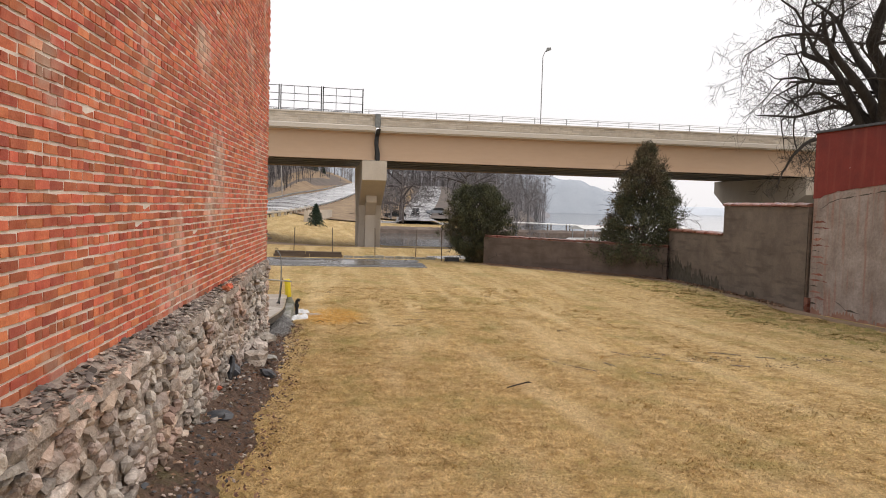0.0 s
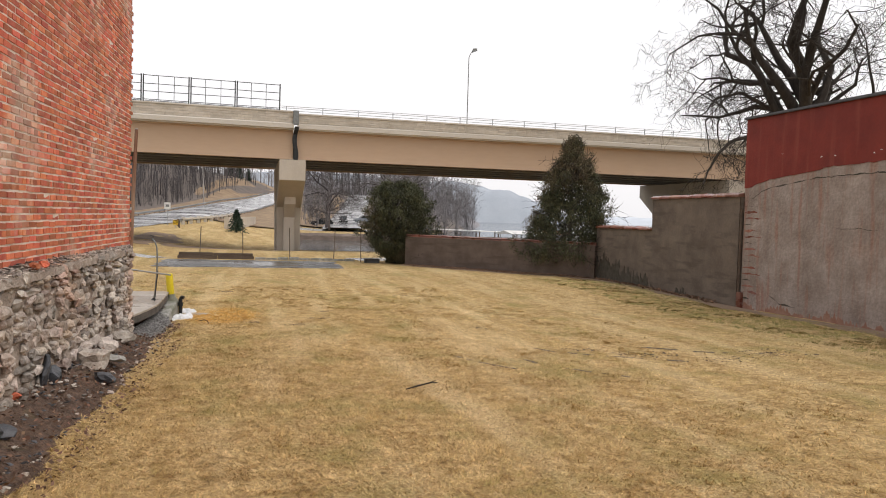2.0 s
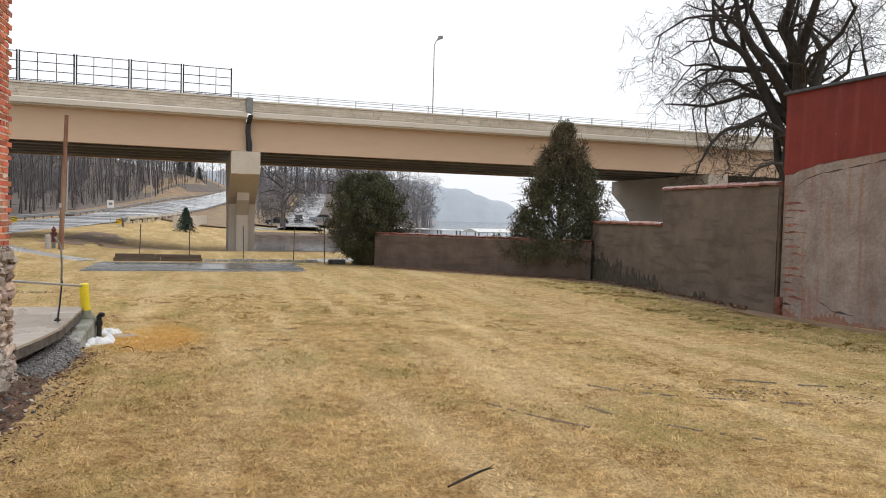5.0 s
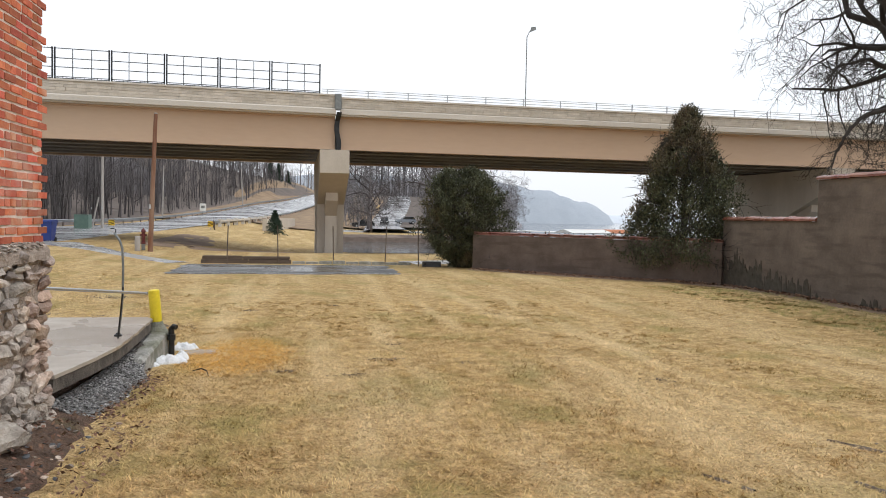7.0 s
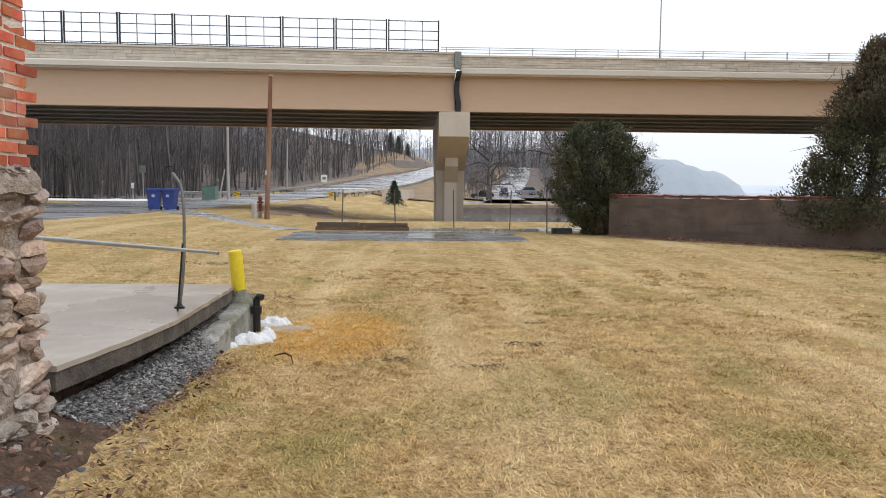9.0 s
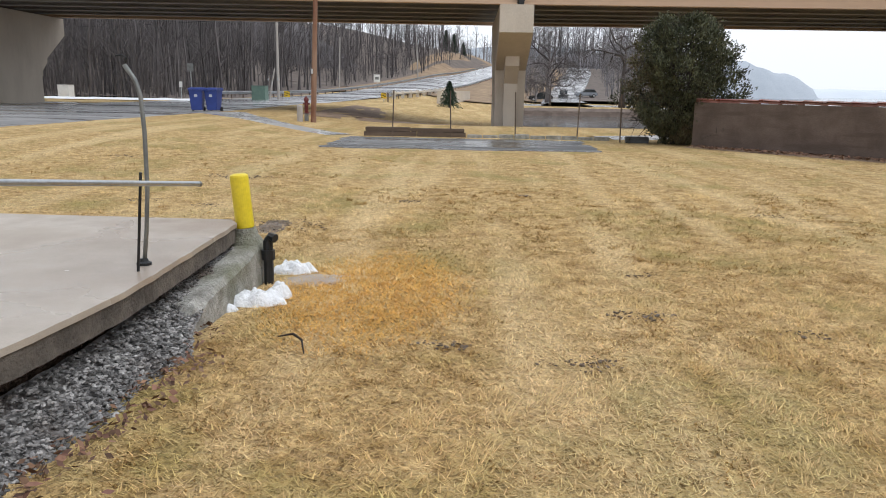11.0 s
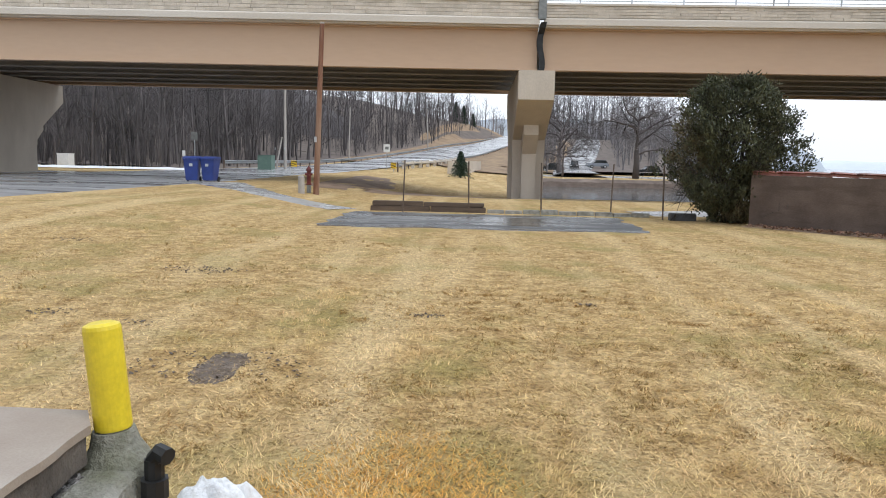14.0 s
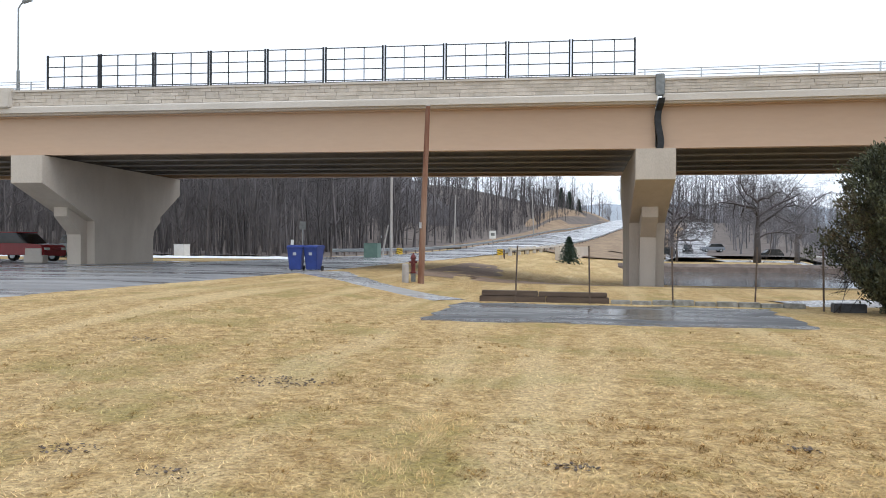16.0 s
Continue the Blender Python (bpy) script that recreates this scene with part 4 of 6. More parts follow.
def sweeping_limb(tree, pts, r0, seed):
    """A long low limb that arches out and droops, with gnarled side branches."""
    rng = random.Random(seed)
    pts = [Vector(p) for p in pts]
    dense = []
    for a, b in zip(pts, pts[1:]):
        dense += [a.lerp(b, f / 4) + Vector([rng.gauss(0, 0.05) for _ in range(3)]) for f in range(4)]
    dense.append(pts[-1])
    n = len(dense)
    out = [(dense, [r0 * (1 - 0.85 * i / (n - 1)) for i in range(n)], 4)]
    for i in range(3, n - 1):
        d = (dense[i + 1] - dense[i]).normalized()
        for k in range(2):
            ax = Vector((rng.gauss(0, 0.6), rng.gauss(0, 0.6), rng.uniform(-1.0, 0.7)))
            branches(rng, dense[i], d * 0.7 + ax, rng.uniform(0.8, 2.0), max(0.02, r0 * 0.35 * (1 - i / n)), 2, out, 0.03, 0.8, (2, 4), 0.3)
    vs, fs = limbs_mesh(out)
    raw("limb", vs, fs, M_BARK, tree, smooth=True)


sweeping_limb(old_tree, [(-0.3, 0, 8.2), (-1.6, -0.6, 9.0), (-3.1, -1.0, 9.2), (-5.2, -1.4, 8.7), (-6.6, -1.6, 7.6), (-7.2, -1.7, 6.2)], 0.2, 5)
sweeping_limb(old_tree, [(-0.4, -0.2, 6.8), (-1.7, -0.8, 7.2), (-3.1, -1.2, 6.9), (-4.1, -1.4, 5.9)], 0.13, 6)
sweeping_limb(old_tree, [(-0.3, 0.3, 8.6), (-1.4, 0.6, 10.6), (-3.2, 1.0, 11.6), (-4.8, 1.2, 11.2), (-5.6, 1.3, 10.2)], 0.17, 7)
sweeping_limb(old_tree, [(0.3, 0, 8.4), (1.5, -0.6, 9.6), (3.4, -1.0, 10.2), (5.2, -1.4, 9.4), (6.3, -1.6, 8.0)], 0.19, 8)


def evergreen(x, y, z, h, r, seed, n, label, cone=True, material=M_LEAF, leaf=0.10):
    """Trunk and inner limbs under a crown of many small upright sprays, with gaps between them."""
    rng = np.random.RandomState(seed)
    t = thing("evergreen_tree", x, y, z, label, "tree")
    rr = random.Random(seed)
    if cone:
        part("trunk", tube([(0, 0, -0.2), (0, 0, h * 0.5), (0, 0, h * 0.95)], [0.11, 0.08, 0.015], 8), M_BARK, t)
    else:
        for k in range(4):
            a = 1.57 * k + 0.4
            part("stem", tube([(0.1 * math.cos(a), 0.1 * math.sin(a), -0.2), (0.3 * math.cos(a), 0.3 * math.sin(a), h * 0.35), (0.45 * math.cos(a), 0.45 * math.sin(a), h * 0.8)], [0.06, 0.045, 0.015], 7), M_BARK, t)
    lim = []
    for k in range(46):
        zz = h * rr.uniform(0.08, 0.88)
        a = rr.uniform(0, 6.283)
        branches(rr, Vector((0, 0, zz)), Vector((math.cos(a), math.sin(a), 0.9)), r * 0.95 * (1 - 0.7 * zz / h), 0.028, 2, lim)
    vs, fs = limbs_mesh(lim)
    raw("limb_mass", vs, fs, M_BARK, t)
    per = 30
    C, U = [], []
    while len(C) < n // per:
        q = rng.uniform(0.16 if cone else 0.03, 1.0)
        if cone:
            prof = (1 - q) ** 0.72 * 1.15 * min(1, 0.5 + q * 2.4) + 0.025
            if rng.rand() > prof * 1.5 + 0.12:
                continue
        else:
            prof = math.sqrt(max(0.01, 1 - ((q - 0.52) / 0.53) ** 2)) * min(1.0, 0.5 + q * 1.3)
        a = rng.uniform(0, 6.283)
        lump = 0.84 + 0.5 * noise.noise((math.cos(a) * 1.8 + seed, math.sin(a) * 1.8, q * h * 1.1)) + 0.3 * noise.noise((math.cos(a) * 4.5 + seed, math.sin(a) * 4.5, q * h * 2.6))
        rad = r * prof * lump * rng.uniform(0.3, 1.0) ** 0.38
        c = (rad * math.cos(a), rad * math.sin(a), q * h)
        if noise.noise((c[0] * 2.3 + seed, c[1] * 2.3, c[2] * 2.3)) < -0.12 and rng.rand() < 0.75:
            continue
        C.append(c)
        U.append((math.cos(a) * 0.5, math.sin(a) * 0.5, 0.95))
    C, U = np.repeat(np.array(C), per, 0), np.repeat(np.array(U) + rng.normal(0, 0.25, (len(U), 3)), per, 0)
    k = len(C)
    d = U / np.linalg.norm(U, axis=1)[:, None] + rng.normal(0, 0.5, (k, 3))
    d /= np.linalg.norm(d, axis=1)[:, None]
    side = np.cross(d, rng.normal(0, 1, (k, 3)))
    side /= np.linalg.norm(side, axis=1)[:, None] + 1e-6
    L, W = leaf * rng.uniform(0.5, 1.3, (k, 1)), leaf * rng.uniform(0.13, 0.26, (k, 1))
    p = C + rng.normal(0, 0.075, (k, 3)) * (r / 1.7)
    mass("crown", np.stack([p - side * W * 0.4, p + d * L * 0.5 - side * W, p + d * L, p + d * L * 0.45 + side * W], 1).reshape(-1, 3), np.arange(4 * k).reshape(-1, 4), material, t, "dense olive-green scale foliage")
    return t


def spruce(x, y, z, h, r, seed, label):
    """A conical spruce with whorls of drooping needle-clad boughs."""
    rng = np.random.RandomState(seed)
    t = thing("spruce_tree", x, y, z, label, "tree", "small spruces on the slope")
    part("trunk", tube([(0, 0, -0.3), (0, 0, h)], [0.035 * h, 0.01], 7), M_BARK, t)
    V = []
    tiers = 13
    for i in range(tiers):
        q = 0.10 + 0.86 * i / (tiers - 1)
        for a in np.arange(0, 6.283, 0.62) + rng.uniform(0, 1):
            Lb = r * (1 - q) ** 0.85 * rng.uniform(0.7, 1.15) + 0.05
            out = np.array((math.cos(a), math.sin(a), 0.0))
            for s_ in range(26):
                f = rng.uniform(0.08, 1)
                c = np.array((0, 0, q * h)) + out * Lb * f + np.array((0, 0, Lb * (0.25 * f - 0.5 * f * f)))
                d = out * 0.6 + rng.normal(0, 0.6, 3)
                d /= np.linalg.norm(d)
                w = np.cross(d, rng.normal(0, 1, 3))
                w = w / (np.linalg.norm(w) + 1e-6) * 0.014 * h
                ln = 0.075 * h * (1.1 - 0.5 * f)
                V += [c - w, c + w, c + d * ln + w * 0.3, c + d * ln - w * 0.3]
    mass("foliage", np.array(V), np.arange(len(V)).reshape(-1, 4), M_FIR, t, "dark blue-green needles")


evergreen(13.75, 30.2, -1.6, 6.1, 2.3, 3, 62000, "tall conical arborvitae leaning over the block wall")
evergreen(7.5, 35.9, -1.25, 3.85, 1.78, 8, 52000, "broad rounded arborvitae bush at the wall's end", cone=False)
spruce(-1.2, 99, float(land(-1.2, 99)), 2.9, 1.5, 5, "small dark green spruce on the slope")
for sx, sy, sh in ((-4.2, 262, 6.0), (-1.2, 268, 4.5), (-7.0, 270, 7.0)):
    spruce(sx, sy, float(land(sx, sy)) - 0.3, sh, sh * 0.27, int(sy), "distant dark spruce above the road bank")


# ---- far side: woods, shore, roadside things ----
def forest(name, spots, seed, material, label, hmin, hmax, twigs=16, r=0.16, low=0.2):
    """A stand of many bare trees as one mass."""
    rng = np.random.RandomState(seed)
    S = np.array(spots)
    n = len(S)
    h = rng.uniform(hmin, hmax, n)
    base = np.column_stack([S, land(S[:, 0], S[:, 1]) - 0.2])
    top = base + np.column_stack([rng.normal(0, 0.05, n) * h, rng.normal(0, 0.05, n) * h, h])
    mid = (base + top) / 2 + np.column_stack([rng.normal(0, 0.022, n) * h, rng.normal(0, 0.022, n) * h, 0 * h])
    rr = r * rng.uniform(0.35, 1.45, n)

    def on(i, f):
        lo, hi = np.where(f < 0.5, 1 - 2 * f, 0)[:, None], np.where(f > 0.5, 2 * f - 1, 0)[:, None]
        return base[i] * lo + top[i] * hi + mid[i] * (1 - lo - hi)

    def spray(p, a, L, lift):
        return p + np.column_stack([L * np.cos(a) * 0.62, L * np.sin(a) * 0.62, L * lift])
    P, Q, R0, R1 = [base, mid], [mid, top], [rr, rr * 0.65], [rr * 0.65, rr * 0 + 0.02]
    i = np.repeat(np.arange(n), twigs)
    f = rng.uniform(low, 0.97, len(i))
    p, a = on(i, f), rng.uniform(0, 6.283, len(i))
    L = h[i] * rng.uniform(0.1, 0.30, len(i)) * (1.15 - f * 0.6)
    q = spray(p, a, L, rng.uniform(0.3, 0.95, len(i)))
    P.append(p), Q.append(q), R0.append(rr[i] * 0.42 * (1 - f * 0.6)), R1.append(rr[i] * 0 + 0.014)
    for k in range(4):
        g = rng.uniform(0.25, 0.95, len(i))[:, None]
        p2 = p + g * (q - p)
        q2 = spray(p2, a + rng.uniform(-1.4, 1.4, len(i)), L * rng.uniform(0.35, 0.65, len(i)), rng.uniform(0.3, 1.1, len(i)))
        P.append(p2), Q.append(q2), R0.append(rr[i] * 0.15), R1.append(rr[i] * 0 + 0.009)
    P, Q, R0, R1 = np.concatenate(P), np.concatenate(Q), np.concatenate(R0), np.concatenate(R1)
    d = Q - P
    d /= np.linalg.norm(d, axis=1)[:, None]
    u = np.cross(d, (0.31, 0.82, 0.48))
    u /= np.linalg.norm(u, axis=1)[:, None]
    w = np.cross(d, u)
    ring = [math.cos(t) * u + math.sin(t) * w for t in (0, 2.0944, 4.1888)]
    V = np.stack([P + R0[:, None] * c for c in ring] + [Q + R1[:, None] * c for c in ring], 1).reshape(-1, 3)
    b = 6 * np.arange(len(P))[:, None]
    F = np.concatenate([b + np.array(c) for c in ((0, 1, 4, 3), (1, 2, 5, 4), (2, 0, 3, 5))])
    return tagged(mass(name, V, F, material, None), label, "woods", kind="stuff")


rw = np.random.RandomState(4)
left_spots = []
while len(left_spots) < 760:
    y = 76 + 60 * rw.rand() ** 1.3
    x = rw.uniform(-105, -25 + 0.04 * (y - 76))
    left_spots.append((x, y))
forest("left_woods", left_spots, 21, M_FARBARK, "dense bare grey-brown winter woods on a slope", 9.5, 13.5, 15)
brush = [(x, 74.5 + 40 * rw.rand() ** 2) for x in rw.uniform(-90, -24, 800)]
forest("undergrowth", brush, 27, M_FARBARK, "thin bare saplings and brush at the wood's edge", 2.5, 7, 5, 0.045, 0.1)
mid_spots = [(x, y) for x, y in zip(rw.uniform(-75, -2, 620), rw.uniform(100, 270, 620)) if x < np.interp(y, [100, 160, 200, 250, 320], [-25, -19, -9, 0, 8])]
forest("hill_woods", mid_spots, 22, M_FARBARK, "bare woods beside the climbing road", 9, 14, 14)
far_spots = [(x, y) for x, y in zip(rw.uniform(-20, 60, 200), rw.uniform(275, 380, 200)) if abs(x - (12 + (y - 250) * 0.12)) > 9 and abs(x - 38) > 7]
forest("ridge_woods", far_spots, 23, M_HAZEBARK, "haze-tinted bare trees along the ridge", 7, 13, 16, 0.2)
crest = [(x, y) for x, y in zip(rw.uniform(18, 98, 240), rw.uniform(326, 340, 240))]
forest("crest_woods", crest, 28, M_HAZEBARK, "haze-tinted bare trees along the far hill top", 17, 25, 18, 0.22)
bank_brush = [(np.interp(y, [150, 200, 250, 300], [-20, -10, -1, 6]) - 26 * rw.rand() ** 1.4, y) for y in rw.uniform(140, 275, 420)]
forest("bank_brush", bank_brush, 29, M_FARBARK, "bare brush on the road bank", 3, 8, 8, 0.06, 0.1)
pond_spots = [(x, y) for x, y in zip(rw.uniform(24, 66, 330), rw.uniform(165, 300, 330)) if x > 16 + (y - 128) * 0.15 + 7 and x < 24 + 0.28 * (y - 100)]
forest("shore_woods", pond_spots, 24, M_HAZEBARK, "haze-tinted bare trees beyond the creek", 6, 14, 16, 0.16)
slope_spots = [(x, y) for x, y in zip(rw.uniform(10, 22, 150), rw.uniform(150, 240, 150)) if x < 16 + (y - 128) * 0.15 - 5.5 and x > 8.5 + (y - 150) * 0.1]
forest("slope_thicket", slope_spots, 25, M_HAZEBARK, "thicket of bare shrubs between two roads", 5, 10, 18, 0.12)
sheet("shore_slope", [(36, 152, 22), (46, 200, 24), (58, 265, 28), (72, 340, 40)], M_WOODFLOOR, "brown leaf litter under the shore trees", "ground", 0.6, 14)
sheet("car_park", [(8, 138, 9), (24, 138, 9), (40, 138, 8)], M_WALK, "pale wet car park beyond the creek", "pavement", 0.03, 8)
sheet("thicket_floor", [(11, 150, 7.5), (13, 190, 8.5), (17, 240, 10)], M_SLOPE, "brown dead grass under the thicket", "ground", 0.35, 10)
sheet("hill_slope", [(-26, 128, 34), (-18, 200, 34), (-5, 260, 34), (10, 330, 55), (14, 346, 60)], M_SLOPE, "brown dead grass on the road banks", "ground", 0.2, 30)
sheet("forest_floor", [(-67, 73, 44), (-69, 100, 46), (-70, 145, 54), (-62, 230, 60), (-45, 300, 60)], M_WOODFLOOR, "brown leaf litter under the woods", "ground", 0.24, 24)

bare_tree(23.2, 124, -1.4, 13.0, 31, M_FARBARK, "spreading dark bare tree beside the car park", 0.42, 4, 10, spread=0.75, fork=0.26, wob=0.25)
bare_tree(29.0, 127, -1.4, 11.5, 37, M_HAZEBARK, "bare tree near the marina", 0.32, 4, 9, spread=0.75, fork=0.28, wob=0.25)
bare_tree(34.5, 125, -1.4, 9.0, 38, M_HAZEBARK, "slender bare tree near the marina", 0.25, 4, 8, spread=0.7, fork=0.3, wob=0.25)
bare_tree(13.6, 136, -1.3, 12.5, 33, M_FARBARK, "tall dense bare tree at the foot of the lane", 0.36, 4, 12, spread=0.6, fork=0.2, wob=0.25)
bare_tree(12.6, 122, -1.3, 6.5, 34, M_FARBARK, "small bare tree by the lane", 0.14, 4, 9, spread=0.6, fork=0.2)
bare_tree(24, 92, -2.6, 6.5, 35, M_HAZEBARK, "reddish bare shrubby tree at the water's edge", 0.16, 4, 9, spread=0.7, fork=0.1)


def ridge(name, line, material, label, depth):
    """A wooded ridge far across the water; line: x, y, height."""
    vs, fs = [], []
    n = len(line)
    m = 7
    for i, (x, y, h) in enumerate(line):
        for k in range(m):
            f = k / (m - 1)
            vs.append((x + f * depth * 0.3, y + f * depth, -3.4 + h * math.sin(min(1, f * 1.6) * 1.5708) + (h * 0.10 * noise.noise((x * 0.03, f * 4, y * 0.01)) if k else 0)))
    for i in range(n - 1):
        for k in range(m - 1):
            a = i * m + k
            fs.append((a, a + m, a + m + 1, a + 1))
    return tagged(raw(name, vs, fs, material, smooth=True), label, "hill", kind="structure")


def profile(pts, n):
    xs = np.linspace(0, 1, n)
    k = np.linspace(0, 1, len(pts))
    a = [np.interp(xs, k, [p[i] for p in pts]) for i in range(3)]
    return [(float(x), float(y), max(0.1, float(h) * (1 + 0.07 * noise.noise((x * 0.06, y * 0.06, 3)) + 0.03 * noise.noise((x * 0.3, y * 0.3, 3))))) for x, y, h in zip(*a)]


# the backdrop ridges fade by haze in their colours; no mist is modelled
ridge("backdrop_hill", profile([(-260, 760, 40), (0, 720, 44), (150, 700, 42), (200, 700, 39), (250, 705, 32), (295, 715, 22), (318, 725, 12), (326, 730, 1)], 90), M_HILL, "haze-tinted blue-grey wooded headland across the river", 60)
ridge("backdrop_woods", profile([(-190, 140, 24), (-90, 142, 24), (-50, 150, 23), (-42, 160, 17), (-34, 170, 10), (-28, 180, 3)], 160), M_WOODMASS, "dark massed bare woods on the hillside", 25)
ridge("backdrop_woods_far", profile([(18, 335, 17), (36, 335, 19), (50, 335, 20), (62, 335, 18), (78, 335, 13), (92, 335, 8), (104, 340, 2)], 130), M_HAZEMASS, "haze-tinted wooded hill behind the lane", 25)
ridge("backdrop_shore", profile([(300, 1500, 17), (700, 1500, 18), (1100, 1350, 16), (1700, 1100, 22)], 80), M_HILL2, "far shore tinted pale for haze", 60)


def utility_box(x, y, w, h, material, label, cat="cabinet"):
    z = float(land(x, y)) + 0.05
    b = thing("utility_cabinet", x, y, z, label, cat)
    part("body", box(-w / 2, w / 2, -w / 2, w / 2, 0, h, 0.02), material, b)
    part("lid", box(-w / 2 - 0.02, w / 2 + 0.02, -w / 2 - 0.02, w / 2 + 0.02, h + 0.002, h + 0.05, 0.01), material, b)
    part("plinth", box(-w / 2 - 0.08, w / 2 + 0.08, -w / 2 - 0.08, w / 2 + 0.08, -0.3, -0.002), M_CONC, b)


utility_box(-31.2, 72.5, 0.9, 1.0, M_WHITE, "white utility cabinet on the verge")
utility_box(-17.6, 80, 1.2, 1.2, mat("green_enamel", (0.10, 0.17, 0.14), (0.14, 0.22, 0.18), 4, 0.5, 0.1, 40), "dull green utility cabinet by the road")
utility_pole(-16.2, 81, -0.8, 7.6, M_GREYWOOD, "pale grey wooden utility pole by the woods", 0.14)
utility_pole(-17.6, 83, -0.8, 2.9, M_GREYWOOD, "short leaning pale pole by the woods", 0.09, 0.6)
utility_pole(-19.0, 130, 0.0, 8.0, M_GREYWOOD, "slim distant pole beside the climbing road", 0.12, 0.2)
utility_pole(-9.5, 170, 2.0, 8.5, M_GREYWOOD, "slim distant pole on the hill", 0.12, -0.4)

sgn = thing("road_sign", -9.3, 98, float(land(-9.3, 98)), "white rectangular road sign on a steel post", "sign")
part("post", box(-0.03, 0.03, -0.03, 0.03, -0.3, 2.6), M_GALV, sgn)
part("panel", box(-0.36, 0.36, -0.05, -0.032, 1.9, 2.75, 0.004), M_WHITE, sgn, "plain white panel")
part("panel_mark", box(-0.2, 0.2, -0.056, -0.0505, 2.2, 2.5), M_GREYPIPE, sgn)


def chevron(x, y):
    z = float(land(x, y))
    c = thing("hazard_marker", x, y, z, "yellow and black striped hazard marker post", "sign", "hazard markers")
    part("post", box(-0.03, 0.03, -0.03, 0.03, -0.3, 0.7), M_GALV, c)
    part("panel", box(-0.35, 0.35, -0.05, -0.032, 0.45, 1.15, 0.004), M_SIGNY, c)
    for k in range(3):
        bm = prism([(-0.33, 0.5 + k * 0.22), (0.33, 0.72 + k * 0.16), (0.33, 0.80 + k * 0.16), (-0.33, 0.58 + k * 0.22)], "y", -0.056, -0.051)
        part("stripe", bm, M_BLACK, c)
    c.scale = (0.75, 0.75, 0.75)


for sx, sz, wide, high, lab in ((-20.85, 2.9, 0.5, 0.62, "dull grey back of a road sign on a post"), (-21.68, 1.5, 0.24, 0.45, "small white plate on a short post")):
    g0 = float(land(sx, 72))
    bs = thing("roadside_sign", sx, 72, g0, lab, "sign", "signs at the junction")
    part("post", box(-0.03, 0.03, -0.03, 0.03, -0.3, sz), M_GALV, bs)
    part("panel", box(-wide / 2, wide / 2, -0.05, -0.032, sz - high, sz, 0.004), M_GREYPIPE if wide > 0.3 else M_WHITE, bs)
chevron(-7.2, 86)
chevron(-15.3, 80.5)


def guardrail(name, pts, label, pitch=2.0, beam=0.31):
    g = thing(name, 0, 0, 0, label, "guardrail")
    P = []
    for (x0, y0), (x1, y1) in zip(pts, pts[1:]):
        n = max(1, int(math.hypot(x1 - x0, y1 - y0) / pitch))
        P += [(x0 + (x1 - x0) * k / n, y0 + (y1 - y0) * k / n) for k in range(n)]
    P.append(pts[-1])
    H = [float(land(x, y)) + 0.06 for x, y in P]
    for (x, y), h in zip(P, H):
        part("post", box(x - 0.06, x + 0.06, y - 0.06, y + 0.06, h - 0.3, h + 0.72), M_TIMBER, g)
    bm = bmesh.new()
    prev = None
    for (x, y), h in zip(P, H):
        ring = [bm.verts.new((x + o, y, h + z)) for o, z in ((0.07, 0.40), (0.13, 0.48), (0.07, 0.555), (0.13, 0.63), (0.07, 0.71))]
        if prev:
            for k in range(4):
                bm.faces.new((prev[k], prev[k + 1], ring[k + 1], ring[k]))
        prev = ring
    bmesh.ops.solidify(bm, geom=bm.faces[:], thickness=0.012)
    part("beam", bm, M_GALV, g)


guardrail("guardrail", [(-22, 82), (-20.5, 100), (-14, 145), (-6, 190), (5, 250)], "galvanised guardrail along the climbing road", 3.0)
guardrail("guardrail", [(-6.9, 87), (-8.3, 100), (-3.2, 145), (5.2, 190), (16, 250)], "galvanised guardrail beside the small bridge", 3.0)
abut = thing("small_bridge", 0, 0, 0, "pale concrete parapet of the small creek bridge", "bridge")
for k in range(9):
    a, b = (-7.9 + 0.60 * k, 103 + 5.0 * k), (-7.9 + 0.60 * (k + 1), 103 + 5.0 * (k + 1))
    z = float(land(*a))
    part("baluster", box(a[0] - 0.2, a[0] + 0.2, a[1] - 0.2, a[1] + 0.2, z - 0.2, z + 0.95, 0.02), M_DECK, abut)
    bm = prism([(a[0] - 0.12, a[1] + 0.2), (a[0] + 0.12, a[1] + 0.2), (b[0] + 0.12, b[1] - 0.2), (b[0] - 0.12, b[1] - 0.2)], "z", z + 0.62, z + 0.85)
    part("rail", bm, M_DECK, abut)
part("wing_wall", prism([(-3, 108), (0.5, 132), (1.2, 132), (-2.4, 108)], "z", -3.5, 0.3), M_PIER, abut)

snowbank = thing("verge_strip", label="thin dirty snow strip along the far verge", category="snow", kind="structure")
vs, fs = [], []
for i in range(60):
    x = -62 + i * 0.72
    y = 69.5 + 1.2 * noise.noise((x * 0.2, 0, 0)) + 0.06 * (x + 40)
    w = 1.0 + 0.6 * noise.noise((x * 0.5, 7, 0))
    for k, (o, h) in enumerate(((-w, 0.0), (-w * 0.4, 0.16), (w * 0.4, 0.2), (w, 0.0))):
        vs.append((x, y + o, float(land(x, y + o)) + 0.07 + h * (0.7 + 0.5 * noise.noise((x * 1.5, k, 2)))))
for i in range(59):
    for k in range(3):
        a = i * 4 + k
        fs.append((a, a + 4, a + 5, a + 1))
raw("snow_ridge", vs, fs, M_SNOW, snowbank, smooth=True)

